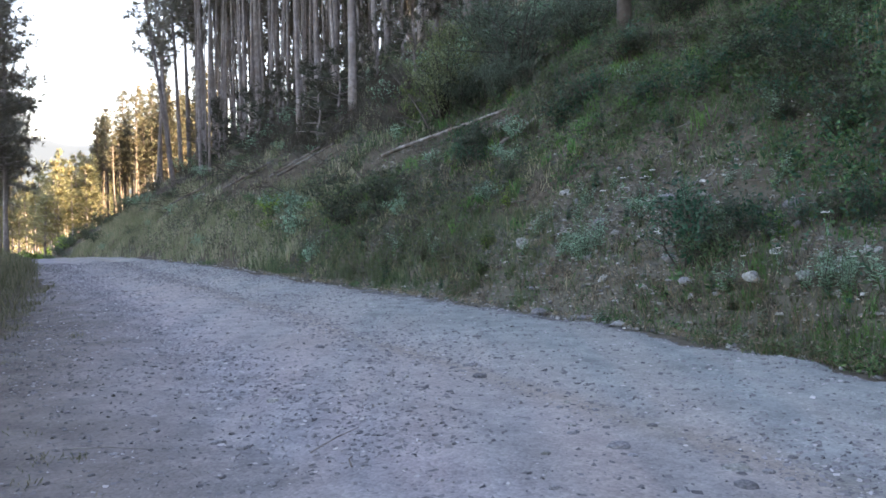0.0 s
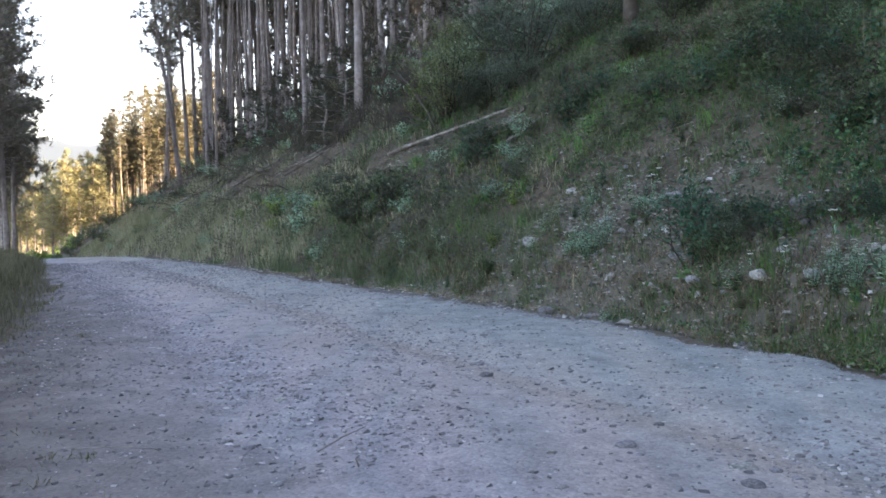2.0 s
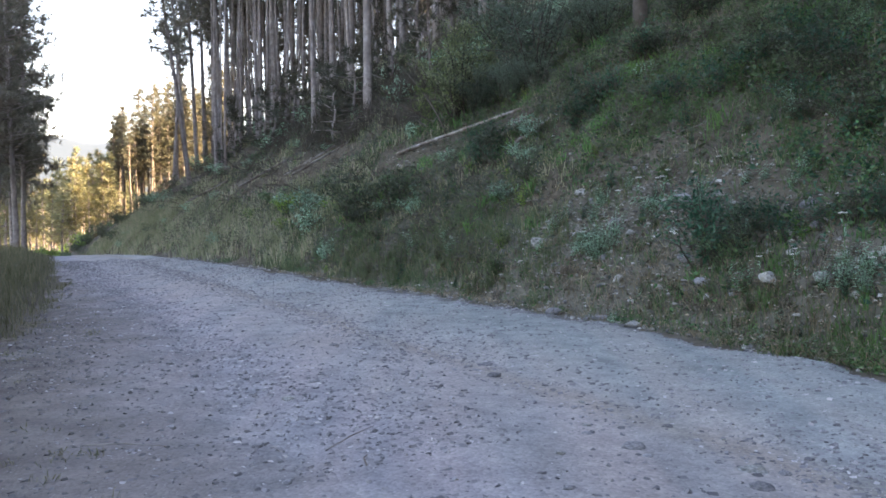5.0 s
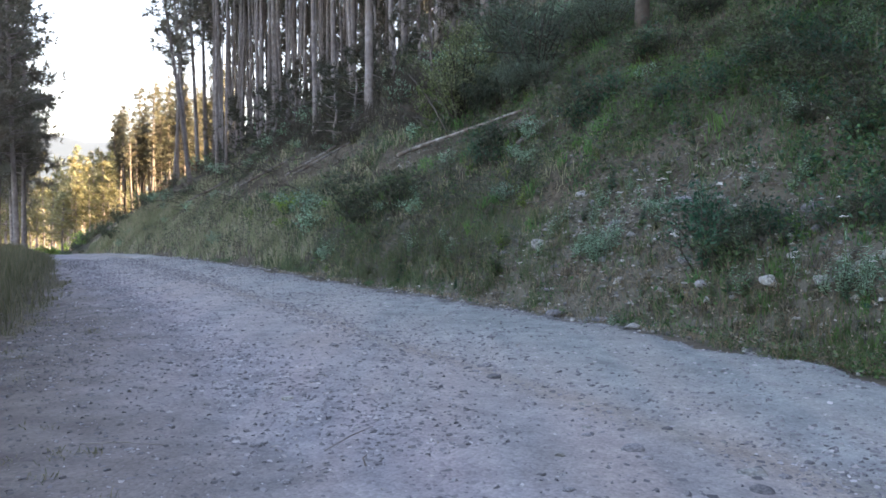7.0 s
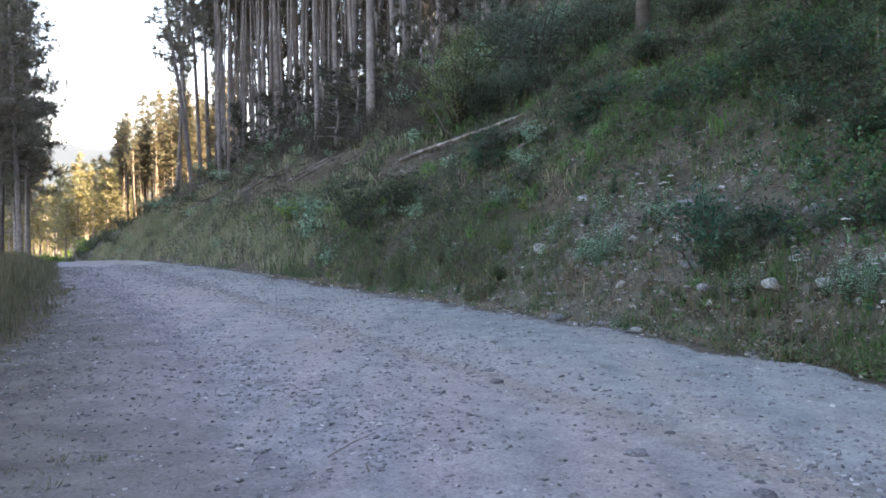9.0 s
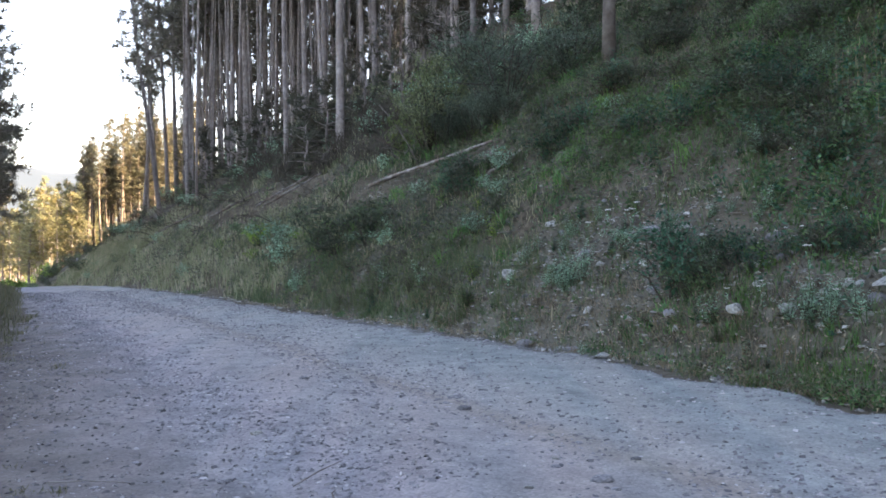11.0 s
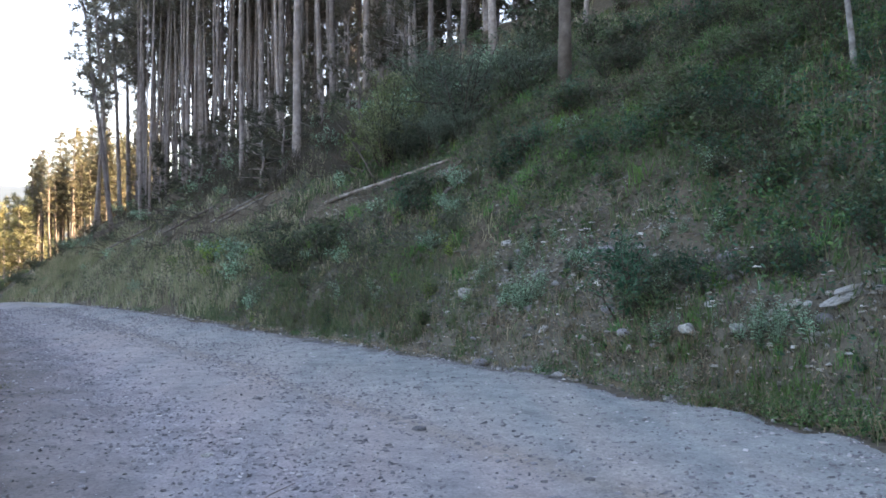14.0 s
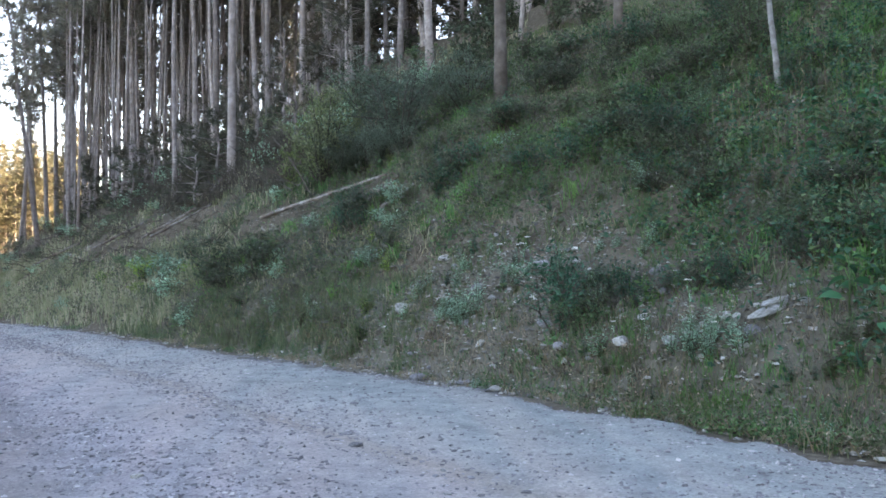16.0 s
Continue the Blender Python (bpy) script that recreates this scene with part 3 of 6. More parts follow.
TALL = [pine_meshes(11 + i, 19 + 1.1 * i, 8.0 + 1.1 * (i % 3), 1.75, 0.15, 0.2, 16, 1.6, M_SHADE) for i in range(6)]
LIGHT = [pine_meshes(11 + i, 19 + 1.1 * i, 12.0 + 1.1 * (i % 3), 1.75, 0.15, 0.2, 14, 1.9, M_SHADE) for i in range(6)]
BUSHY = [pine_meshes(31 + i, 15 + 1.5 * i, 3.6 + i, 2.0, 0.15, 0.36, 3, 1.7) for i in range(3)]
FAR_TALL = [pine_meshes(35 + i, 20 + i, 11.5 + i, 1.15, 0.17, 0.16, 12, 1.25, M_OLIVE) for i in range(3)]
for trunk_mesh, _ in FAR_TALL:
    trunk_mesh.materials[0] = M_BROWN
VERGE_PINE = [pine_meshes(45 + i, 21 + i, 4.6, 2.6, 0.15, 1.0, 4, 1.25, M_SHADE) for i in range(2)]


NEAR = [pine_meshes(25 + i, 20, 12.5, 1.75, 0.15, 0.2, 14, 1.9, M_SHADE) for i in range(2)]
for trunk_mesh, _ in NEAR:
    trunk_mesh.materials[0] = M_BROWN
# trunks that stand in front, one by one: s, q, thickness, lean to the left in degrees
FRONT = [
    (54.7, 13.6, 0.28, 7), (56.1, 16.0, 0.27, 1), (57.5, 17.0, 0.33, 1), (57.0, 17.6, 0.32, 0.5), (55.5, 18.6, 0.22, 5), (55.3, 19.0, 0.26, 0.5),
    (55.8, 19.6, 0.30, 0), (37.1, 14.8, 0.21, 0.5), (45.0, 19.1, 0.31, 1), (43.8, 19.7, 0.38, 0), (32.3, 15.2, 0.34, 0), (38.0, 19.2, 0.25, 2),
]
FRONT += [
    (37.8, 19.7, 0.30, 0.5), (37.5, 22.8, 0.42, 0.5), (37.1, 23.4, 0.32, -0.5), (30.3, 20.4, 0.23, 0), (17.3, 16.0, 0.34, 0), (15.2, 18.4, 0.22, 0),
    (21.7, 22.6, 0.28, 0), (43.2, 22.3, 0.26, 1), (27.1, 21.2, 0.27, 0.5), (62.0, 15.3, 0.24, 4), (63.0, 16.2, 0.28, 2), (61.5, 16.4, 0.25, 1), (60.0, 16.6, 0.26, 0),
]
STAND = "tall slender pine with grey bark and bare lower trunk"
for i, (s, q, d, lean) in enumerate(FRONT):
    w = d / 0.30
    pine(NEAR[i % 2] if s < 26 else (LIGHT if s < 50 else TALL)[i % 6], s, q, 40 * i, (0, -lean), w ** 0.8, rng.uniform(0.95, 1.1), STAND, "pines on the bank")
placed = [(s, q) for s, q, _, _ in FRONT]
count = 0
while count < 128:
    s = rng.uniform(14, 72)
    low = float(edge_right(s)) + float(np.interp(s, (14, 20, 30, 45, 60, 75), (14, 13, 12.5, 10.5, 8, 6)))
    q = low + 26 * rng.random() ** 1.25
    if any((s - a) ** 2 + (q - b) ** 2 < 1.7 for a, b in placed):
        continue
    placed.append((s, q))
    count += 1
    w = rng.choice((0.5, 0.65, 0.8, 0.9, 1.05))
    pine((LIGHT if s < 50 else TALL)[count % 6], s, q, rng.uniform(0, 360), (rng.gauss(0, 1.2), rng.gauss(-0.6, 1.6)), w, rng.uniform(0.82, 1.08), STAND, "pines on the bank")


def woods(name, places, seeds, tall, crown_from, label, green=None, needle=2.6, dense=0.12):
    """Far trees that cannot be counted, in one mesh: thin trunks and loose crowns of large tufts."""
    kinds = [pine_meshes(sd, tall + 1.4 * i, crown_from + 1.2 * i, 1.7, 0.12, dense, 2, needle, green) for i, sd in enumerate(seeds)]
    verts, faces, mat_of, at = [], [], [], 0
    for i, (s, q, w) in enumerate(places):
        x, y = xy(s, q)
        m = pose(x, y, float(height(s, q)) - 0.2, rng.gauss(0, 1.4), rng.gauss(0, 1.8), rng.uniform(0, 360)) @ Matrix.Diagonal((w, w, rng.uniform(0.85, 1.15), 1))
        for j, me in enumerate(kinds[i % len(kinds)]):
            co = np.empty(len(me.vertices) * 3)
            me.vertices.foreach_get("co", co)
            mm = np.array(m)
            verts.append(co.reshape(-1, 3) @ mm[:3, :3].T + mm[:3, 3])
            faces.extend([tuple(at + k for k in f.vertices) for f in me.polygons])
            mat_of.extend([j] * len(me.polygons))
            at += len(me.vertices)
    me = mesh_of(name, np.concatenate(verts), faces, (M_BARK, green or M_SUNLIT))
    me.polygons.foreach_set("material_index", mat_of)
    return tagged(new(name, me), label, "woods", kind="stuff")


deep = []
while len(deep) < 46:
    s = rng.uniform(14, 48)
    q = float(edge_right(s)) + float(np.interp(s, (14, 30, 45, 60, 75, 92), (17, 17, 15, 12, 10, 9))) + rng.uniform(0, 40)
    deep.append((s, q, rng.uniform(0.7, 1.2)))
poles = [(rng.uniform(46, 74), 17 + rng.uniform(0, 18), rng.uniform(0.42, 0.8)) for _ in range(84)]
for _ in range(46):
    s = rng.uniform(47, 60)
    poles.append((s, s * rng.uniform(0.27, 0.5), rng.uniform(0.4, 0.7)))
# Mostly hidden pines added behind the ridge to block the sun.
deep += [(rng.uniform(-2, 30), rng.uniform(26, 50), rng.uniform(0.9, 1.3)) for _ in range(36)]
back = []
while len(back) < 14:
    s = rng.uniform(52, 70)
    back.append((s, s * rng.uniform(0.34, 0.66), rng.uniform(0.6, 1.1)))
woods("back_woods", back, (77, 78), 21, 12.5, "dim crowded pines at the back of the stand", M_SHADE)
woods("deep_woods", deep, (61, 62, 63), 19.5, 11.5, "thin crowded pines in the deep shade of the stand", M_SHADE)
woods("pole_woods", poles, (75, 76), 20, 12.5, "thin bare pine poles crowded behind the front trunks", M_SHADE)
low = []
while len(low) < 26:
    s = rng.uniform(27, 64)
    low.append((s, float(edge_right(s)) + min(float(bank_top(s)) / SLOPE + 1.0, 8.0) + rng.uniform(0.0, 7), rng.uniform(0.45, 0.8)))
woods("undergrowth_pines", low, (65, 66), 3.2, 0.3, "dark young pines crowding the top of the bank", M_DIM, 1.1, 0.5)
dusk = [(rng.uniform(13, 33), rng.uniform(23.5, 34), rng.uniform(0.7, 1.1)) for _ in range(20)] + [(s, s * rng.uniform(0.6, 0.85), rng.uniform(0.7, 1.1)) for s in np.linspace(33, 50, 24)]
woods("understory_pines", dusk, (69, 70), 7.0, 0.4, "dark young pines in the shade behind the crest of the bank", M_DIM, 1.7, 0.35)
count = 0
while count < 138:
    s = 93 + 42 * rng.random() ** 1.5
    k = rng.choice((rng.uniform(0.05, 0.165), rng.uniform(0.16, 0.27), rng.uniform(0.17, 0.30)))
    q = s * k
    if 2.5 + (s - 85) * 0.03 < q < 10 + (s - 85) * 0.05 and s < 112:
        continue
    count += 1
    rise = float(np.interp(k, (0.05, 0.088, 0.098, 0.114, 0.124, 0.16, 0.17, 0.2, 0.24, 0.30), (0.078, 0.076, 0.034, 0.036, 0.074, 0.078, 0.12, 0.142, 0.16, 0.18)))
    tall = rise * s * rng.uniform(0.62, 1.04) + 1.5 - float(height(s, q))
    i = count % 3
    kind, own = (BUSHY[i], 15 + 1.5 * i) if k < 0.165 else (FAR_TALL[i], 20 + i)
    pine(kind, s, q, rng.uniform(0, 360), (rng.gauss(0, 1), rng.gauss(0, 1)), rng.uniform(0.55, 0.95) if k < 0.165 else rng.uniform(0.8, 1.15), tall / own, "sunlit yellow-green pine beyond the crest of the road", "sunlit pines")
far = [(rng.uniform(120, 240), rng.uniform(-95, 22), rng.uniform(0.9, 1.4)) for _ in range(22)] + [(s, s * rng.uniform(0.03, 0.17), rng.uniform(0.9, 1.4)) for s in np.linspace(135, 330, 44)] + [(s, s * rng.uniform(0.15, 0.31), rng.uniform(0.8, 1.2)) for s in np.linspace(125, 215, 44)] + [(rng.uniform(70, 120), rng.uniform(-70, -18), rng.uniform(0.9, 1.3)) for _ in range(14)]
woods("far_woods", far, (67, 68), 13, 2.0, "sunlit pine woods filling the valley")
# Woods out of view, added to cut the sky's light from behind and left.
behind = [(rng.uniform(-45, -9), rng.choice((rng.uniform(-22, -2), rng.uniform(10, 24))), rng.uniform(0.9, 1.4)) for _ in range(30)] + [(rng.uniform(-6, 45), rng.uniform(-45, -18), rng.uniform(0.9, 1.4)) for _ in range(24)]
# More unseen pines on the right, added to block the sun.
sun_screen = []
while len(sun_screen) < 26:
    s, q = rng.uniform(5, 90), rng.uniform(40, 62)
    if xy(s, q)[1] < 72:
        sun_screen.append((s, q, rng.uniform(1.1, 1.5)))
behind += sun_screen
woods("surrounding_woods", behind, (73, 74), 15, 3.0, "unseen pine woods added round the road to block light")
VERGE = [(48.5, 3.4, 0.9), (51.0, 2.6, 0.9), (54.0, 4.1, 0.85), (56.0, 2.4, 1.0), (58.5, 4.6, 0.6), (61.0, 3.0, 1.0), (64.5, 4.4, 0.7), (46.0, 2.2, 1.0), (70.0, 4.6, 0.8)]
for i, (s, q, w) in enumerate(VERGE):
    pine(VERGE_PINE[i % 2], s, q, 70 * i, (0, (-1, 3, 1, -4)[i % 4]), w, 1.0, "dark bushy pine beside the grassy road verge", "verge pines")
SPRUCE = [pine_meshes(51 + i, 2.6 + 0.8 * i, 0.15, 0.9, 0.04, 0.9, 0, 1.0, M_DIM) for i in range(2)]
for s, q, k, w in ((32.8, 13.9, 0, 1.1), (46.1, 15.5, 1, 1.2), (33.8, 14.4, 1, 0.9), (42.0, 14.6, 0, 1.2), (50.0, 15.0, 1, 1.1), (33.2, 15.0, 1, 1.2), (36.5, 15.6, 0, 1.3), (39.5, 16.0, 1, 1.1), (44.0, 16.4, 1, 1.2), (53.0, 15.8, 1, 1.3)):
    pine(SPRUCE[k], s, q, 90 * k, (0, 0), w, w * 0.8, "small dark young conifer growing low on the bank", "young conifers", 0.05)


# ---- grass and low growth ----
nrng = np.random.default_rng(9)


def blades(name, s, q, tall, width, bend, mat, label, category, lift=0.0, droop=0.5):
    """Many curved blades in one mesh: two flat pieces and a tip each."""
    n = len(s)
    q = beside(s, q)
    x, y = xy(s, q)
    z = height(s, q) - 0.02 + lift
    a, b = nrng.uniform(0, 6.283, n), nrng.uniform(0, 6.283, n)
    wx, wy = np.cos(a) * width / 2, np.sin(a) * width / 2
    bx, by = np.cos(b) * bend * tall, np.sin(b) * bend * tall
    o = np.zeros(n)
    base = np.stack((x, y, z), 1)
    side = np.stack((wx, wy, o), 1)
    mid = base + np.stack((bx * 0.35, by * 0.35, tall * 0.6), 1)
    tip = base + np.stack((bx, by, tall * (1 - droop * bend)), 1)
    verts = np.stack((base - side, base + side, mid + side * 0.7, mid - side * 0.7, tip), 1).reshape(-1, 3)
    k = np.arange(n) * 5
    faces = np.stack((k, k + 1, k + 2, k + 3), 1).tolist() + np.stack((k + 3, k + 2, k + 4), 1).tolist()
    ob = new(name, mesh_of(name, verts, faces, mat))
    return tagged(ob, label, category, kind="stuff")


def leaves(name, s, q, up, size, mat, label, category):
    """Many small pointed leaves in one mesh, low over the ground."""
    n = len(s)
    q = beside(s, q)
    x, y = xy(s, q)
    c = np.stack((x, y, height(s, q) + up), 1)
    d = nrng.normal(0, 1, (n, 3))
    d[:, 2] = np.abs(d[:, 2]) * 0.6
    d /= np.linalg.norm(d, axis=1)[:, None]
    w = np.cross(d, nrng.normal(0, 1, (n, 3)))
    w /= np.linalg.norm(w, axis=1)[:, None]
    size = size[:, None]
    verts = np.stack((c, c + d * size * 0.5 + w * size * 0.21, c + d * size, c + d * size * 0.5 - w * size * 0.21), 1).reshape(-1, 3)
    k = np.arange(n) * 4
    ob = new(name, mesh_of(name, verts, np.stack((k, k + 1, k + 2, k + 3), 1), mat))
    return tagged(ob, label, category, kind="stuff")


def scatter(n, s0, s1, q0, q1, keep):
    s, q = nrng.uniform(s0, s1, n), nrng.uniform(q0, q1, n)
    ok = nrng.random(n) < keep(s, q)
    return s[ok], q[ok]


LYING = [((23.6, 12.06), (18.75, 13.2)), ((37.46, 11.43), (34.5, 12.5)), ((31.86, 11.82), (29.7, 13.2)), ((33.0, 11.9), (31.0, 13.2)), ((44.6, 10.85), (41.4, 12.1))]


def by_log(s, q):
    """How near a point is to a lying log, or just below it."""
    best = np.full(np.shape(s), 99.0)
    for (s0, q0), (s1, q1) in LYING:
        ds, dq = s1 - s0, q1 - q0
        k = np.clip(((s - s0) * ds + (q - q0) * dq) / (ds * ds + dq * dq), 0, 1)
        best = np.minimum(best, np.hypot(s - (s0 + ds * k), q + 0.3 - (q0 + dq * k)) * (1 if s0 < 24 else 0.8))
    return best


on_bank = lambda s, q: smooth(0.0, 1.1, q - edge_right(s) - 0.3 * grain(s / 0.9, s * 0, 43))
# tufts: blades gather round centres
ts, tq = scatter(5200, 3, 24, 7.6, 21, lambda s, q: on_bank(s, q) * (1 - 0.78 * scree_at(s, q)) * (by_log(s, q) > 0.55))
k = nrng.integers(0, len(ts), 54000)
s, q = ts[k] + nrng.normal(0, 0.07, len(k)), tq[k] + nrng.normal(0, 0.07, len(k))
vigour = 0.65 + 0.5 * nrng.random(len(ts))[k]
lush = nrng.random(len(s)) < smooth(15, 8, s) * 0.8 + 0.15 + 0.5 * smooth(11, 12.5, q)
tall = vigour * nrng.uniform(0.14, 0.42, len(s))
wide = nrng.uniform(0.008, 0.020, len(s))
for pick, mat, text in ((lush, M_GRASS, "fresh green grass in tufts on the bank"), (~lush, M_MEADOW, "faded grey-green and straw grass on the bank")):
    blades("bank_grass", s[pick], q[pick], tall[pick], wide[pick], nrng.uniform(0.2, 1.2, int(pick.sum())), mat, text, "grass")
ts, tq = scatter(3800, 22, 62, 7.6, 22, lambda s, q: on_bank(s, q) * (1 - 0.6 * scree_at(s, q)) * (by_log(s, q) > 0.55) * (1 - 0.85 * smooth(3.2, 5.4, q - edge_right(s) + 0.8 * grain(s / 3, q / 2, 58))))
k = nrng.integers(0, len(ts), 29000)
s, q = ts[k] + nrng.normal(0, 0.16, len(k)), tq[k] + nrng.normal(0, 0.16, len(k))
blades("bank_grass", s, q, nrng.uniform(0.25, 0.7, len(s)), nrng.uniform(0.014, 0.032, len(s)), nrng.uniform(0.1, 0.7, len(s)), M_FADED, "soft pale green grass along the far bank", "grass")
s, q = scatter(19000, 3, 40, 7.5, 20, lambda s, q: on_bank(s, q) * (0.30 + 0.4 * grain(s / 2, q / 2, 47)) * (1 - 0.6 * smooth(10.5, 12.5, q)))
blades("dry_grass", s, q, nrng.uniform(0.15, 0.55, len(s)), nrng.uniform(0.004, 0.010, len(s)), nrng.uniform(0.2, 1.1, len(s)), M_STRAW, "dry straw-coloured stalks among the bank's grass", "grass")
s, q = scatter(110000, 2.5, 28, 7.6, 20, lambda s, q: on_bank(s, q) * (1 - 0.72 * scree_at(s, q)) * (0.35 + 0.65 * smooth(0.0, 0.45, grain(s / 1.1, q / 0.9, 44))))
lush = nrng.random(len(s)) < smooth(16, 8, s) * 0.85 + 0.12 + 0.5 * smooth(11, 12.5, q)
for pick, mat, text in ((lush, M_HERB, "low green weeds and seedlings between the grass"), (~lush, M_DULL, "low faded weeds between the grass")):
    n = int(pick.sum())
    leaves("low_herbs", s[pick], q[pick], nrng.random(n) ** 1.6 * 0.32, nrng.uniform(0.04, 0.12, n), mat, text, "weeds")
s, q = scatter(30000, 3, 30, 7.25, 8.3, lambda s, q: smooth(0.0, 0.35, q - 7.5 + 0.2 * grain(s / 0.5, s * 0, 45)) * smooth(0.0, 0.6, grain(s / 0.7, q / 0.5, 46)))
leaves("low_herbs", s, q, nrng.random(len(s)) ** 1.4 * 0.12, nrng.uniform(0.025, 0.06, len(s)), M_HERB, "small trampled green weeds along the gravel edge", "weeds")
s, q = scatter(5000, 3, 20, 7.3, 8.7, lambda s, q: smooth(0, 0.5, q - 7.45 + 0.25 * grain(s / 0.5, s * 0, 49)) * (0.1 + 0.4 * grain(s / 0.6, q / 0.4, 50) + 0.1 * smooth(7.5, 5.5, s)))
blades("edge_grass", s, q, nrng.uniform(0.06, 0.24, len(s)) * (1 + 0.7 * smooth(7, 5, s)), nrng.uniform(0.005, 0.010, len(s)), nrng.uniform(0.1, 0.7, len(s)), M_GRASS, "short grass fringing the gravel road's edge", "grass")

for mat, text in ((M_GRASS, "green grass at the foot of the bank"), (M_MEADOW, "faded grass at the foot of the bank"), (M_STRAW, "dry stalks at the foot of the bank")):
    s, q = scatter(2000, 2.8, 11, 7.3, 8.7, lambda s, q: smooth(0, 0.35, q - 7.4 + 0.2 * grain(s / 0.4, s * 0, 53)) * smooth(11, 6.0, s) * (0.45 + 0.6 * grain(s / 0.5, q / 0.4, 54)))
    blades("edge_grass", s, q, nrng.uniform(0.08, 0.36, len(s)), nrng.uniform(0.006, 0.013, len(s)), nrng.uniform(0.2, 1.3, len(s)), mat, text, "grass")
s, q = scatter(5200, 2.8, 10, 7.3, 8.6, lambda s, q: smooth(0, 0.3, q - 7.36 + 0.15 * grain(s / 0.4, s * 0, 53)) * smooth(10, 5, s) * (0.4 + 0.6 * grain(s / 0.45, q / 0.35, 55)))
leaves("low_herbs", s, q, nrng.random(len(s)) ** 1.5 * 0.18, nrng.uniform(0.025, 0.08, len(s)), M_HERB, "green clover leaves at the foot of the bank", "weeds")

s, q = scatter(22000, 3, 26, 7.45, 9.2, lambda s, q: smooth(0, 0.4, q - 7.45 + 0.15 * grain(s / 0.4, s * 0, 56)) * (0.35 + 0.65 * smooth(5.5, 8, s)) * (1 - 0.65 * smooth(10, 14, s)) * smooth(9.2, 8.3, q) * (0.55 + 0.45 * grain(s / 0.6, q / 0.4, 57)))
blades("dead_grass", s, q, nrng.uniform(0.05, 0.20, len(s)), nrng.uniform(0.005, 0.011, len(s)), nrng.uniform(0.3, 1.5, len(s)), M_LITTER, "short dead brown grass between road and bank", "grass", droop=0.4)

s, q = scatter(9000, 2.8, 14, 7.5, 8.9, lambda s, q: smooth(0, 0.3, q - 7.55 + 0.15 * grain(s / 0.4, s * 0, 53)) * smooth(14, 7, s) * (0.4 + 0.6 * grain(s / 0.35, q / 0.3, 66)))
leaves("dead_leaves", s, q, nrng.random(len(s)) ** 1.3 * 0.16, nrng.uniform(0.03, 0.07, len(s)), M_LITTER, "withered brown leaves tangled at the foot of the bank", "litter")

for mat, text in ((M_HERB, "green weeds spreading over the road's margin"), (M_LITTER, "withered leaves on the road's margin")):
    s, q = scatter(1400, 2.6, 7, 7.25, 7.95, lambda s, q: smooth(0, 0.25, q - 7.38 + 0.1 * grain(s / 0.3, s * 0, 67)) * smooth(7, 5.2, s))
    leaves("margin_weeds", s, q, nrng.random(len(s)) ** 1.3 * 0.13 + 0.02, nrng.uniform(0.03, 0.07, len(s)), mat, text, "weeds")

for mat, text in ((M_GRASS, "green grass reaching over the gravel's edge"), (M_TUFT, "fresh grass reaching over the gravel's edge")):
    s, q = scatter(2600, 2.0, 6.2, 7.4, 8.6, lambda s, q: smooth(0, 0.25, q - 7.5 + 0.12 * grain(s / 0.3, s * 0, 74)) * (0.35 + 0.6 * grain(s / 0.4, q / 0.3, 75)))
    blades("edge_grass", s, q, nrng.uniform(0.07, 0.3, len(s)), nrng.uniform(0.006, 0.014, len(s)), nrng.uniform(0.2, 1.0, len(s)), mat, text, "grass")
s, q = scatter(5200, 2.8, 22, 7.4, 8.0, lambda s, q: np.exp(-((q - 7.68 - 0.12 * grain(s / 0.7, s * 0, 71)) / 0.12) ** 2) * (0.35 + 0.65 * smooth(-0.2, 0.4, grain(s / 0.5, s * 0, 72))))
blades("edge_straw", s, q, nrng.uniform(0.05, 0.13, len(s)), nrng.uniform(0.004, 0.009, len(s)), nrng.uniform(1.2, 2.4, len(s)), M_STRAW, "flattened pale straw along the gravel's edge", "grass", lift=0.05, droop=0.36)
ts, tq = scatter(170, 3.0, 20, 7.5, 7.95, lambda s, q: 0.15 + 0.8 * smooth(0, 0.4, grain(s / 0.8, s * 0, 73)))
k = nrng.integers(0, len(ts), len(ts) * 26)
s, q = ts[k] + nrng.normal(0, 0.06, len(k)), tq[k] + nrng.normal(0, 0.04, len(k))
leaves("margin_weeds", s, q, nrng.random(len(s)) * 0.07 + 0.03, nrng.uniform(0.025, 0.06, len(s)), M_HERB, "low green rosettes along the gravel's edge", "weeds")

# soft pale green grass at the foot, further on
ts, tq = scatter(900, 10.5, 25, 7.9, 10.6, lambda s, q: smooth(10.5, 14, s) * smooth(10.6, 9.6, q) * (0.3 + 0.7 * smooth(-0.2, 0.4, grain(s / 1.2, q / 0.6, 76))))
k = nrng.integers(0, len(ts), len(ts) * 22)
s, q = ts[k] + nrng.normal(0, 0.10, len(k)), tq[k] + nrng.normal(0, 0.07, len(k))
blades("bank_grass", s, q, nrng.uniform(0.12, 0.40, len(s)), nrng.uniform(0.008, 0.018, len(s)), nrng.uniform(0.1, 0.8, len(s)), M_SOFT, "soft pale green grass in tufts at the bank's foot", "grass")

# dead stalks and litter lying on the bank
s, q = scatter(52000, 3, 24, 7.8, 15, lambda s, q: on_bank(s, q) * (0.25 + 0.6 * scree_at(s, q)) * (1 - 0.6 * smooth(11, 15, s)))
blades("dead_litter", s, q, nrng.uniform(0.03, 0.13, len(s)), nrng.uniform(0.005, 0.013, len(s)), nrng.uniform(0.9, 2.4, len(s)), M_LITTER, "dead brown stalks and leaf litter on the soil", "litter", droop=0.35)

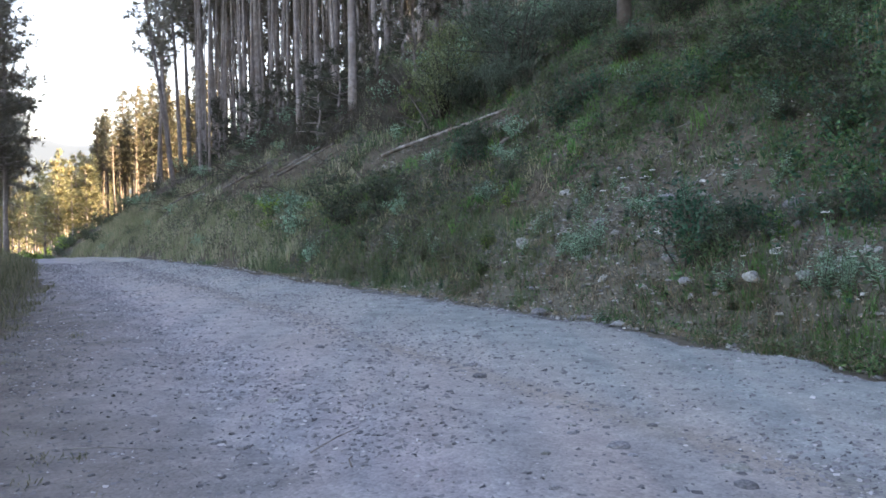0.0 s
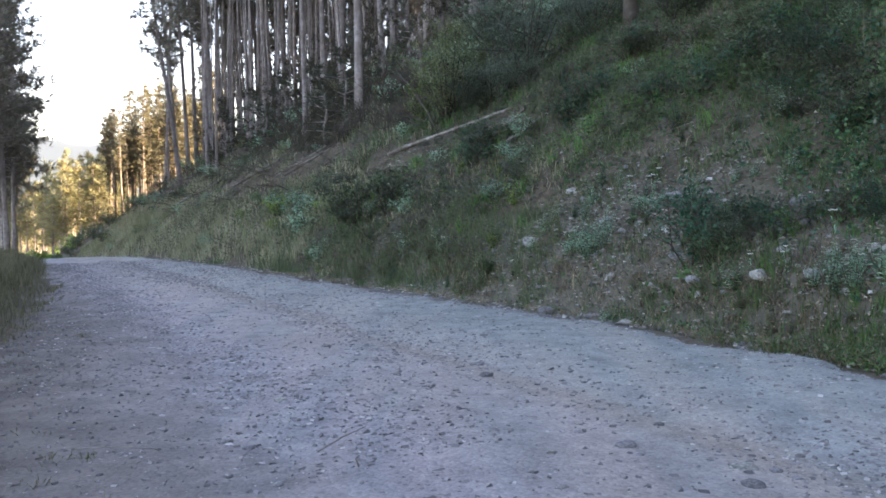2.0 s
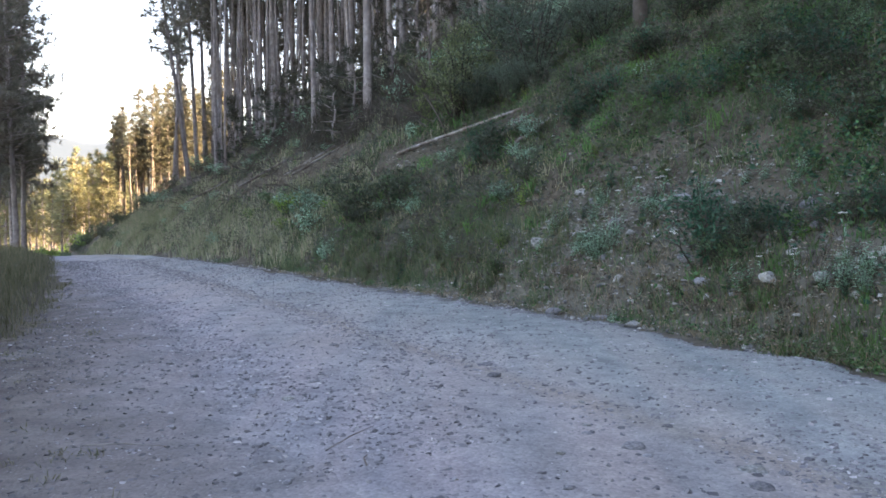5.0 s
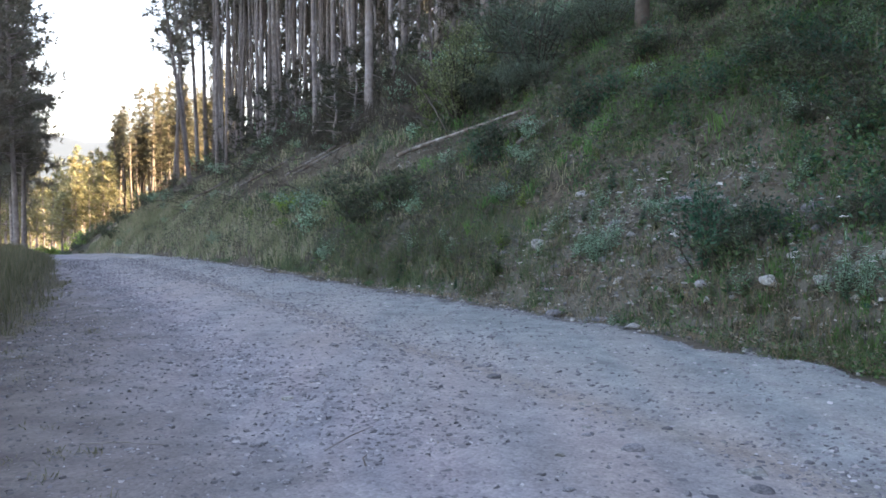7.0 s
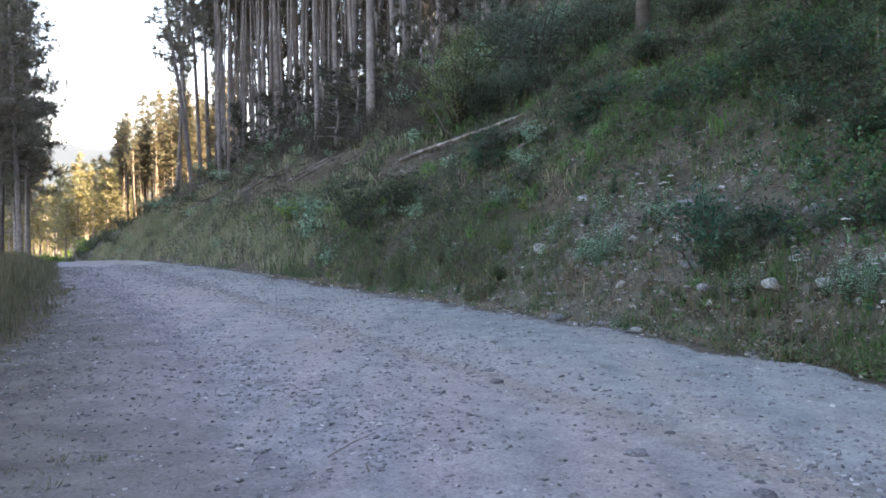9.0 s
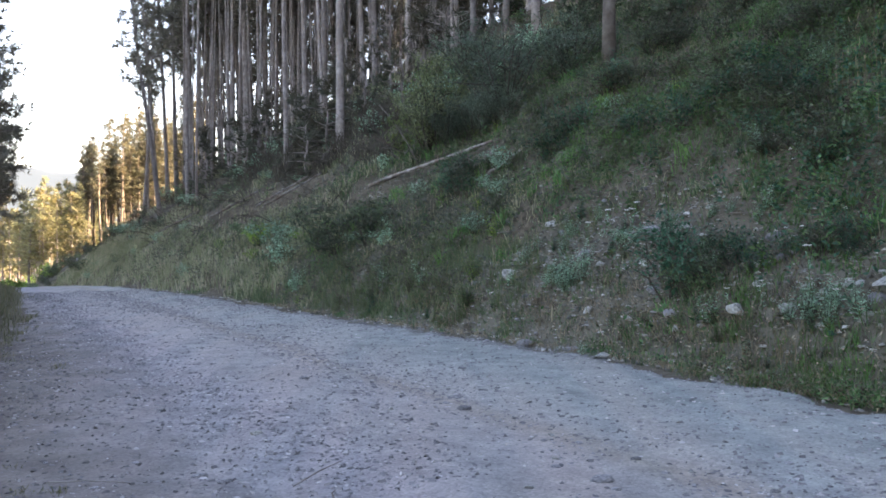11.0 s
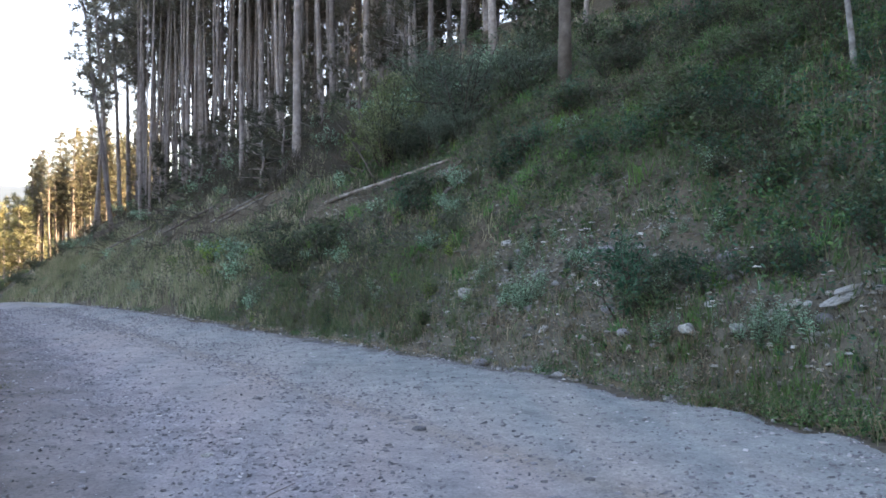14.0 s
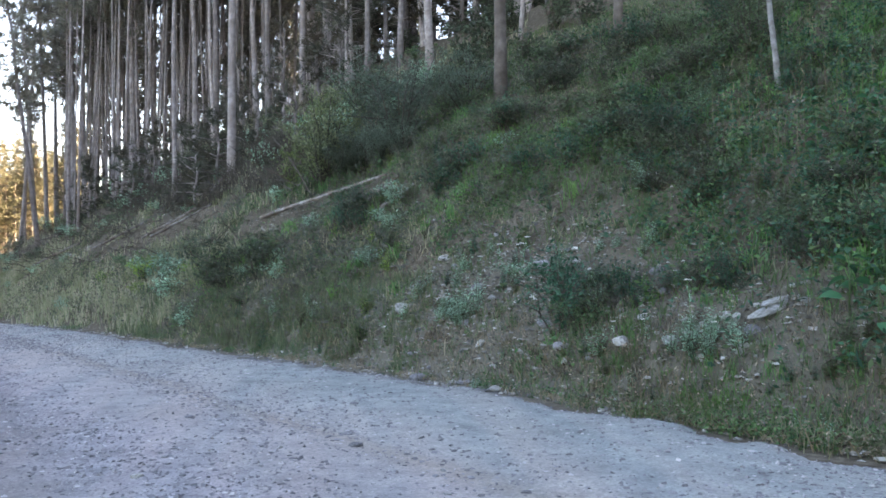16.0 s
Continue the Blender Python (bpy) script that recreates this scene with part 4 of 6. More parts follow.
# dead and green stalks that stand in clumps along the foot
ts, tq = scatter(620, 2.8, 17, 7.85, 9.5, lambda s, q: 0.25 + 0.75 * smooth(-0.1, 0.4, grain(s / 0.8, q / 0.5, 61)))
k = nrng.integers(0, len(ts), len(ts) * 24)
s, q = ts[k] + nrng.normal(0, 0.07, len(k)), tq[k] + nrng.normal(0, 0.05, len(k))
tall = nrng.uniform(0.10, 0.30, len(ts))[k] * nrng.uniform(0.5, 1.1, len(k))
kind_of = (nrng.random(len(ts)) * (1 - 0.25 * smooth(10, 13, ts)) + 0.25 * smooth(10, 13, ts) + 0.25 * smooth(7.5, 5.5, ts) * (nrng.random(len(ts)) < 0.6))[k]
for pick, mat, text in ((kind_of < 0.5, M_LITTER, "clumps of dead brown stalks along the bank's foot"), ((kind_of >= 0.5) & (kind_of < 0.8), M_GRASS, "green stalks in clumps along the bank's foot"), (kind_of >= 0.8, M_STRAW, "dry straw in clumps along the bank's foot")):
    n = int(pick.sum())
    blades("foot_stalks", s[pick], q[pick], tall[pick], nrng.uniform(0.005, 0.011, n), nrng.uniform(0.1, 0.9, n), mat, text, "grass")

# leafy stalks all over the upper bank
ts, tq = scatter(11500, 3.2, 44, 8.0, 19, lambda s, q: on_bank(s, q) * (1 - scree_at(s, q)) * (0.25 + 0.75 * smooth(-0.1, 0.5, grain(s / 1.6, q / 1.3, 52))) * (by_log(s, q) > 0.7))
tall = nrng.uniform(0.25, 0.8, len(ts))
k = np.repeat(np.arange(len(ts)), 12)
up = nrng.random(len(k)) ** 0.8 * tall[k]
lush = nrng.random(len(ts))[k] < smooth(17, 8, ts[k]) * 0.9 + 0.1 + 0.15 * smooth(11, 12.5, tq[k])
blue = lush & (nrng.random(len(ts))[k] < 0.65 * smooth(11, 6, ts[k]))
for pick, mat, text in ((lush & ~blue, M_HERB, "leafy green stalks crowding the upper bank"), (blue, M_BLUE, "bluish-green leafy stalks on the bank"), (~lush, M_DULL, "faded leafy stalks on the bank")):
    kk, n = k[pick], int(pick.sum())
    leaves("tall_weeds", ts[kk] + nrng.normal(0, 0.035, n), tq[kk] + nrng.normal(0, 0.035, n), up[pick], nrng.uniform(0.06, 0.15, n) * (1.15 - 0.5 * up[pick] / tall[kk]), mat, text, "weeds")
blades("weed_stalks", ts, tq, tall, np.full(len(ts), 0.009), nrng.uniform(0.02, 0.25, len(ts)), M_GRASS, "upright green and brown weed stalks on the bank", "weeds")

# lush broad weeds high on the near bank
ts, tq = scatter(1500, 2.6, 10, 8.9, 18, lambda s, q: smooth(10, 5.5, s) * smooth(8.9, 10.4, q + 0.8 * smooth(5.5, 4.5, s)) * (0.4 + 0.6 * smooth(-0.3, 0.4, grain(s / 0.9, q / 0.8, 59))))
tall = nrng.uniform(0.3, 0.95, len(ts))
k = np.repeat(np.arange(len(ts)), 18)
up = nrng.random(len(k)) ** 0.7 * tall[k]
blue = nrng.random(len(ts))[k] < 0.55
brown = nrng.random(len(ts))[k] < 0.15
for pick, mat, text in ((blue & ~brown, M_BLUE, "lush bluish-green weeds high on the bank"), (~blue & ~brown, M_HERB, "lush green weeds high on the bank"), (brown, M_DULL, "fading weeds high on the bank")):
    kk, n = k[pick], int(pick.sum())
    leaves("lush_weeds", ts[kk] + nrng.normal(0, 0.07, n), tq[kk] + nrng.normal(0, 0.07, n), up[pick], nrng.uniform(0.045, 0.11, n), mat, text, "weeds")

# clumps of broad fresh blades, each apart from the next
ts, tq = scatter(900, 3.4, 26, 9.2, 17, lambda s, q: (1 - scree_at(s, q)) * (0.15 + 0.85 * smooth(0.0, 0.5, grain(s / 1.9, q / 1.2, 60))) * (by_log(s, q) > 0.7))
k = nrng.integers(0, len(ts), len(ts) * 34)
spread = nrng.uniform(0.04, 0.13, len(ts))[k]
s, q = ts[k] + nrng.normal(0, 1, len(k)) * spread, tq[k] + nrng.normal(0, 1, len(k)) * spread
tall = nrng.uniform(0.25, 0.55, len(ts))[k] * nrng.uniform(0.6, 1.1, len(k))
fresh = nrng.random(len(ts))[k] < 0.6
for pick, mat, text in ((fresh, M_TUFT, "clumps of broad fresh green grass on the bank"), (~fresh, M_HERB, "clumps of dark green sedge on the bank")):
    n = int(pick.sum())
    blades("grass_clumps", s[pick], q[pick], tall[pick], nrng.uniform(0.012, 0.030, n), nrng.uniform(0.15, 0.9, n), mat, text, "grass")

# dead leaves and bits of bark on the open soil
s, q = scatter(15000, 3, 24, 8.2, 15, lambda s, q: 0.15 + 0.75 * scree_at(s, q))
leaves("dead_leaves", s, q, nrng.random(len(s)) * 0.03, nrng.uniform(0.03, 0.09, len(s)), M_LITTER, "curled dead leaves on the bank's open soil", "litter")

# clutter on the near end's open soil
s, q = scatter(9000, 3.6, 8.6, 8.2, 10.4, lambda s, q: 0.35 + 0.65 * smooth(-0.2, 0.4, grain(s / 0.5, q / 0.35, 77)))
blades("dead_litter", s, q, nrng.uniform(0.05, 0.17, len(s)), nrng.uniform(0.004, 0.010, len(s)), nrng.uniform(0.7, 2.0, len(s)), M_TANGLE, "tangled dark dead stalks on the near bank's soil", "litter", droop=0.35)
ts, tq = scatter(150, 3.7, 8.6, 8.1, 10.2, lambda s, q: 0.25 + 0.75 * smooth(0.0, 0.4, grain(s / 0.6, q / 0.5, 78)))
k = nrng.integers(0, len(ts), len(ts) * 20)
s, q = ts[k] + nrng.normal(0, 0.035, len(k)), tq[k] + nrng.normal(0, 0.035, len(k))
blades("grass_clumps", s, q, nrng.uniform(0.10, 0.30, len(ts))[k] * nrng.uniform(0.6, 1.1, len(k)), nrng.uniform(0.007, 0.015, len(k)), nrng.uniform(0.1, 0.8, len(k)), M_TUFT, "small fresh green tufts on the near bank's soil", "grass")

# sparse weeds at the trodden margin of the road
ts, tq = scatter(150, 3.8, 18, -0.6, 2.6, lambda s, q: smooth(1.3, 0.2, q - 0.115 * (s - 5)) * (q > edge_left(s)))
k = nrng.integers(0, len(ts), len(ts) * 22)
s, q = ts[k] + nrng.normal(0, 0.05, len(k)), tq[k] + nrng.normal(0, 0.05, len(k))
blades("margin_grass", s, q, nrng.uniform(0.02, 0.09, len(k)), nrng.uniform(0.004, 0.009, len(k)), nrng.uniform(0.3, 1.4, len(k)), M_VERGE, "flattened dull grass tufts on the trodden gravel", "grass", lift=0.05)

# left verge, tall and soft
s = nrng.uniform(12, 56, 21000)
q = edge_left(s) + 0.25 - nrng.random(21000) ** 0.8 * 4.0 + 0.25 * grain(s / 0.8, s * 0, 48)
tall = nrng.uniform(0.25, 0.75, 21000) * np.clip(0.35 + (edge_left(s) - q) * 0.7, 0.3, 1)
blades("verge_grass", s, q, tall, nrng.uniform(0.008, 0.024, 21000), nrng.uniform(0.1, 0.7, 21000), M_VERGE, "tall soft meadow grass on the road's verge", "grass")
s = nrng.uniform(4, 16, 2600)
q = edge_left(s) + 0.3 - nrng.random(2600) * 1.5
blades("verge_grass", s, q, nrng.uniform(0.03, 0.14, 2600), nrng.uniform(0.005, 0.010, 2600), nrng.uniform(0.3, 1.2, 2600), M_VERGE, "sparse flattened grass at the gravel's margin", "grass")

# growth round the stand-point, beside and behind
s = nrng.uniform(-14, 14, 5200)
q = edge_left(s) + 0.2 - nrng.random(5200) ** 0.9 * 6.0
blades("verge_grass", s, q, nrng.uniform(0.08, 0.45, 5200), nrng.uniform(0.008, 0.02, 5200), nrng.uniform(0.2, 1.0, 5200), M_VERGE, "rough grass on the verge behind the bend", "grass")
s, q = scatter(9000, -12, 3.2, 7.5, 16, lambda s, q: on_bank(s, q) * (0.5 + 0.5 * grain(s / 1.2, q, 68)))
blades("bank_grass", s, q, nrng.uniform(0.12, 0.45, len(s)), nrng.uniform(0.008, 0.02, len(s)), nrng.uniform(0.2, 1.1, len(s)), M_GRASS, "green grass on the bank beside the road", "grass")

# dry stalks with nodding seed heads, high on the bank
s, q = scatter(430, 3.2, 9, 11.6, 17, lambda s, q: 0.3 + 0.5 * grain(s / 0.8, q / 0.8, 69))
tall = nrng.uniform(0.6, 1.1, len(s))
blades("seeding_grass", s, q, tall, np.full(len(s), 0.012), nrng.uniform(0.02, 0.12, len(s)), M_STRAW, "pale seeding grass stalks high on the bank", "grass")
blades("seed_heads", s, q, nrng.uniform(0.10, 0.20, len(s)), nrng.uniform(0.010, 0.019, len(s)), nrng.uniform(0.3, 0.9, len(s)), M_STRAW, "pale nodding seed heads of tall grass", "grass", lift=tall * 0.9)


# ---- shrubs and plants ----
def shrub_meshes(seed, tall, wide, stems, count, leaf, mat, upright=0.5):
    """Stems that fork from the base and leaves along their outer halves."""
    r = random.Random(seed)
    wood, lv, lf = [], [], []
    ways = []
    for _ in range(stems):
        a, k = r.uniform(0, 6.283), r.random() ** 0.6
        tip = Vector((math.cos(a) * wide * k * 0.5, math.sin(a) * wide * k * 0.5, tall * r.uniform(0.55, 1.0) * (1 - 0.35 * k)))
        mid = Vector((tip.x * (1 - upright) + r.gauss(0, 0.05), tip.y * (1 - upright) + r.gauss(0, 0.05), tip.z * 0.4))
        base = Vector((r.gauss(0, 0.05) * wide, r.gauss(0, 0.05) * wide, -0.1))
        th = 0.006 + 0.008 * tall
        wood.append(tube((base, mid, tip), (th, th * 0.6, th * 0.2), 3))
        ways.extend(((base.lerp(mid, 0.45), mid), (mid, tip)))
        for _ in range(3):
            f = r.uniform(0.0, 0.8)
            p0 = mid.lerp(tip, f)
            p1 = p0 + Vector((r.gauss(0, 0.16) * wide, r.gauss(0, 0.16) * wide, r.uniform(0.02, 0.2) * tall))
            wood.append(tube((p0, p1), (th * 0.4, th * 0.12), 3))
            ways.append((p0, p1))
    for _ in range(count):
        p0, p1 = r.choice(ways)
        c = p0.lerp(p1, r.random() ** 0.7) + Vector((r.gauss(0, 0.03), r.gauss(0, 0.03), r.gauss(0, 0.025))) * (0.6 + wide * 0.7)
        c.z = max(c.z, 0.02)
        d = Vector((r.gauss(0, 1), r.gauss(0, 1), r.gauss(0.25, 0.55))).normalized()
        w = d.cross(Vector((r.gauss(0, 0.6), r.gauss(0, 0.6), 1))).normalized()
        ln = leaf * r.uniform(0.6, 1.3)
        n = len(lv)
        lv.extend((c, c + d * ln * 0.5 + w * ln * 0.2, c + d * ln, c + d * ln * 0.5 - w * ln * 0.2))
        lf.append((n, n + 1, n + 2, n + 3))
    v, f = join(wood)
    return mesh_of("stem", v, f, M_TWIG, True), mesh_of("foliage", lv, lf, mat)


def shrub(meshes, s, q, turn, size, label, group="", name="shrub", flat=1.0, category="shrub"):
    x, y = xy(s, q)
    root = new(name)
    part("stem", meshes[0], root)
    part("foliage", meshes[1], root)
    root.matrix_world = pose(x, y, float(height(s, q)) - 0.03, 0, 0, turn) @ Matrix.Diagonal((size, size, size * flat, 1))
    return tagged(root, label, category, group)


def herb_meshes(seed, tall, stems, leaf, mat):
    """Upright stalks set with narrow leaves that shorten towards the tip, and withered ones about the foot."""
    r = random.Random(seed)
    wood, lv, lf, mats = [], [], [], []

    def blade(c, d, ln, wid, which):
        w = d.cross(Vector((r.gauss(0, 0.4), r.gauss(0, 0.4), 1))).normalized() * wid
        n = len(lv)
        lv.extend((c, c + d * ln * 0.45 + w, c + d * ln - Vector((0, 0, 0.18 * ln)), c + d * ln * 0.45 - w))
        lf.append((n, n + 1, n + 2, n + 3))
        mats.append(which)
    for _ in range(stems):
        a, k = r.uniform(0, 6.283), r.random()
        base = Vector((0, 0, -0.04))
        high = tall * r.uniform(0.5, 1.0)
        tip = base + Vector((math.cos(a) * 0.42 * k * high + r.gauss(0, 0.03), math.sin(a) * 0.42 * k * high + r.gauss(0, 0.03), high))
        wood.append(tube((base, base.lerp(tip, 0.5) + Vector((r.gauss(0, 0.01), r.gauss(0, 0.01), 0)), tip), (0.0, 0.005, 0.002), 3))
        for j in range(17):
            f = 0.12 + 0.88 * j / 16
            turn = j * 2.4 + r.uniform(-0.4, 0.4)
            d = Vector((math.cos(turn), math.sin(turn), r.uniform(0.15, 0.8))).normalized()
            ln = leaf * (1.15 - 0.65 * f) * r.uniform(0.75, 1.2)
            blade(base.lerp(tip, f), d, ln, ln * 0.13, 0)
        for j in range(5):
            turn = r.uniform(0, 6.283)
            d = Vector((math.cos(turn), math.sin(turn), r.uniform(-0.3, 0.5))).normalized()
            blade(base + Vector((0, 0, r.uniform(0.03, 0.12))), d, leaf * r.uniform(0.5, 1.0), leaf * 0.09, 1)
    v, f = join(wood)
    foliage = mesh_of("foliage", lv, lf, (mat, M_LITTER))
    foliage.polygons.foreach_set("material_index", mats)
    stem = mesh_of("stem", v, f, M_TWIG, True)
    bm = bmesh.new()
    bm.from_mesh(stem)
    bmesh.ops.remove_doubles(bm, verts=bm.verts[:], dist=0.0001)
    bm.to_mesh(stem)
    bm.free()
    return stem, foliage


BUSH = [shrub_meshes(71 + i, 1.0, 1.35, 14, 780, 0.075, m) for i, m in enumerate((M_LEAF, M_LEAF, M_DARK, M_SAGE, M_BLUE))]
FAR_BUSH = [shrub_meshes(81 + i, 1.6, 1.7, 10, 500, 0.15, m) for i, m in enumerate((M_LEAF, M_DARK, M_SAGE))]
TREELET = [shrub_meshes(91, 4.2, 3.4, 26, 7000, 0.11, M_WILLOW, 0.6), shrub_meshes(92, 2.2, 1.6, 10, 900, 0.10, M_MOSSY, 0.6), shrub_meshes(93, 4.0, 4.0, 24, 6000, 0.11, M_DUSK, 0.6)]
SUNNY = [shrub_meshes(97 + i, 1.5, 1.6, 10, 500, 0.16, M_LIME) for i in range(2)]
WEED = [herb_meshes(101 + i, 0.55, 9, 0.10, m) for i, m in enumerate((M_BLUE, M_HERB, M_LIME, M_SAGE))]

shrub(TREELET[0], 22.6, 13.6, 0, 0.85, "tall leafy willow-like bush arching over the fallen log", name="bush", category="bush")
shrub(TREELET[1], 23.6, 13.3, 60, 1.0, "yellow-green leafy sapling at the foot of a bush", name="bush", category="bush")
shrub(TREELET[1], 23.3, 14.0, 150, 1.5, "yellow-green outer shoots of a tall bush", name="bush", category="bush")
shrub(TREELET[2], 20.3, 14.8, 120, 0.95, "broad dark leafy bush on the upper bank", name="bush", category="bush")
for s, q, k, size in ((21.7, 13.75, 40, 0.42), (21.3, 14.3, 110, 0.5), (20.6, 14.2, 75, 0.42), (22.3, 14.0, 10, 0.5), (19.8, 14.5, 160, 0.38)):
    shrub(TREELET[2], s, q, k, size, "dark leafy bush crowding down to the fallen log", name="bush", category="bush")
shrub(TREELET[2], 19.0, 16.2, 200, 0.6, "dark green leafy bush below the pines", name="bush", category="bush")
shrub(TREELET[2], 25.5, 17.0, 10, 0.8, "broad dark leafy bush among the trunks", name="bush", category="bush")
for s, q, k, size in ((8.5, 9.0, 4, 1.1), (8.1, 9.3, 2, 0.7), (8.9, 9.4, 4, 1.1), (9.3, 9.8, 4, 0.85), (8.2, 9.1, 0, 0.7), (8.0, 9.7, 4, 0.7), (7.6, 9.5, 4, 0.6), (7.3, 9.8, 4, 0.5), (8.3, 9.75, 4, 0.5), (10.9, 9.05, 3, 0.42), (11.2, 9.3, 3, 0.4), (10.4, 9.95, 3, 0.55),
                      (6.75, 9.8, 2, 0.7), (6.5, 9.9, 4, 0.7), (6.3, 9.7, 4, 0.5), (4.9, 10.3, 1, 1.0), (4.4, 10.0, 4, 0.85), (5.6, 11.0, 0, 0.9), (4.3, 11.3, 1, 1.1), (16.4, 11.7, 3, 0.7), (5.7, 10.2, 4, 0.7), (5.4, 10.0, 2, 0.6), (6.0, 10.6, 0, 0.8), (5.5, 10.7, 4, 0.8), (6.3, 10.9, 1, 0.7), (5.9, 11.3, 4, 0.8), (18.4, 12.1, 4, 0.8), (19.3, 12.2, 4, 0.7), (18.2, 11.5, 4, 0.85), (17.6, 11.7, 4, 0.7), (18.7, 11.75, 4, 0.6)):
    shrub(BUSH[k], s, q, 50 * k + 31 * s, size, ("bushy green shrub with small leaves on the stony bank", "spreading green shrub rooted in bare soil", "dark low shrub with dense small leaves", "grey-green sagebrush-like plant on dry soil", "bluish-green leafy weed clump on the bank")[k], "bank shrubs")
for s, q, k, size in ((19.2, 9.8, 1, 1.0), (21.6, 9.6, 1, 1.05), (20.2, 9.4, 1, 0.7), (20.5, 10.6, 0, 0.7), (23.5, 9.2, 2, 0.6), (18.0, 11.6, 1, 0.8), (17.3, 12.4, 2, 0.5), (26.5, 9.9, 2, 0.7), (30.0, 10.5, 0, 0.8)):
    shrub(FAR_BUSH[k], s, q, 77 * s, size, ("rounded green shrub in the bank's grass", "dark rounded shrub in the bank's grass", "pale grey-green shrub on the bank")[k], "bank shrubs")
# Dark shrubs added to darken this part of the bank, for the lens's vignetting.
for s, q, k, size in ((10.1, 13.3, 2, 1.0), (9.3, 13.2, 4, 1.0), (8.3, 12.2, 2, 0.9), (8.6, 11.9, 4, 0.7), (9.0, 11.8, 2, 0.7), (7.7, 11.3, 4, 0.8), (10.1, 14.1, 2, 1.1), (11.4, 14.5, 4, 1.0), (8.9, 12.8, 2, 0.9), (7.9, 11.8, 2, 0.8), (9.7, 12.4, 4, 0.8)):
    shrub(BUSH[k], s, q, 97 * s, size, "dark undergrowth shrub on the upper bank" if k == 2 else "bluish-green leafy weed clump on the bank", "undergrowth", flat=0.8)
for i in range(70):
    s, q = rng.uniform(4.5, 26), rng.uniform(10.8, 19)
    if float(scree_at(s, q)) > 0.6 or by_log(s, q) < 1.0:
        continue
    k = rng.choice((0, 0, 1, 1, 2, 2, 4))
    shrub(BUSH[k], s, q, rng.uniform(0, 360), rng.uniform(0.45, 1.1), "leafy green undergrowth shrub on the upper bank" if k != 2 else "dark undergrowth shrub on the upper bank", "undergrowth", flat=rng.uniform(0.7, 1.1))
for i in range(52):
    s, q = rng.uniform(4.5, 17), rng.uniform(12.2, 18.5)
    k = rng.choice((0, 2, 2, 4))
    shrub(BUSH[k], s, q, rng.uniform(0, 360), rng.uniform(0.7, 1.3), "leafy green undergrowth shrub on the upper bank" if k != 2 else "dark undergrowth shrub on the upper bank", "undergrowth", flat=rng.uniform(0.7, 1.0))
for i in range(44):
    s = rng.uniform(22, 68)
    q = float(edge_right(s)) + rng.uniform(1.5, 15) * min(1, (78 - s) / 40)
    if by_log(s, q) < 1.3:
        continue
    k = rng.choice((0, 1, 1, 2))
    shrub(FAR_BUSH[k], s, q, rng.uniform(0, 360), rng.uniform(0.35, 0.95), ("green shrub in rough grass below the pines", "dark shrub below the pine trunks", "grey-green shrub in rough grass")[k], "undergrowth", flat=rng.uniform(0.55, 1.0))
for i in range(66):
    s = rng.uniform(15, 52)
    q = float(edge_right(s)) + rng.uniform(0.8, 6.5)
    if by_log(s, q) < 1.0:
        continue
    k = rng.choice((0, 1, 2, 2))
    shrub(FAR_BUSH[k], s, q, rng.uniform(0, 360), rng.uniform(0.22, 0.5), ("small green shrub in rough grass", "small dark shrub in rough grass", "small grey-green shrub in rough grass")[k], "undergrowth", flat=rng.uniform(0.7, 1.1))
crowd = []
for i in range(46):
    s = rng.uniform(24, 62)
    q = float(edge_right(s)) + float(np.interp(s, (24, 29, 40, 50, 62), (8.0, 6.8, 6.6, 6.6, 5.2))) + rng.uniform(0, 5)
    crowd.append((FAR_BUSH[rng.choice((1, 2, 2))], s, q, rng.uniform(0.5, 1.0)))
for i in range(20):
    s = rng.uniform(9, 34)
    q = float(edge_right(s)) + rng.uniform(9.5, 18)
    crowd.append((FAR_BUSH[rng.choice((0, 1, 1))], s, q, rng.uniform(0.5, 1.1)))
for i in range(30):
    s = rng.uniform(16, 28)
    crowd.append((FAR_BUSH[1], s, rng.uniform(17.5, 25), rng.uniform(0.7, 1.3)))
for i in range(34):
    s = rng.uniform(56, 82)
    crowd.append((FAR_BUSH[rng.choice((0, 1, 1))], s, float(edge_right(s)) + rng.uniform(1.0, 7.5) * min(1.0, (90 - s) / 28), rng.uniform(0.5, 1.1)))
verts, faces, mat_of, at = [], [], [], 0
CROWD_MATS = [M_TWIG, M_LEAF, M_DARK, M_SAGE]
for meshes, s, q, size in crowd:
    x, y = xy(s, q)
    mm = np.array(pose(x, y, float(height(s, q)) - 0.03, 0, 0, rng.uniform(0, 360)) @ Matrix.Diagonal((size, size, size * rng.uniform(0.7, 1.1), 1)))
    for me in meshes:
        co = np.empty(len(me.vertices) * 3)
        me.vertices.foreach_get("co", co)
        verts.append(co.reshape(-1, 3) @ mm[:3, :3].T + mm[:3, 3])
        faces.extend([tuple(at + k for k in f.vertices) for f in me.polygons])
        mat_of.extend([CROWD_MATS.index(me.materials[0])] * len(me.polygons))
        at += len(me.vertices)
me = mesh_of("ridge_shrubs", np.concatenate(verts), faces, CROWD_MATS)
me.polygons.foreach_set("material_index", mat_of)
tagged(new("ridge_shrubs", me), "dark crowded shrubs under the pines along the ridge", "undergrowth", kind="stuff")
for i in range(70):
    s = rng.uniform(74, 112)
    q = rng.uniform(1.0, 11) if s < 88 else rng.uniform(8, 30)
    shrub(SUNNY[i % 2], s, q, rng.uniform(0, 360), rng.uniform(0.5, 1.3), "sunlit yellow-green shrub beyond the crest of the road", "sunlit shrubs")
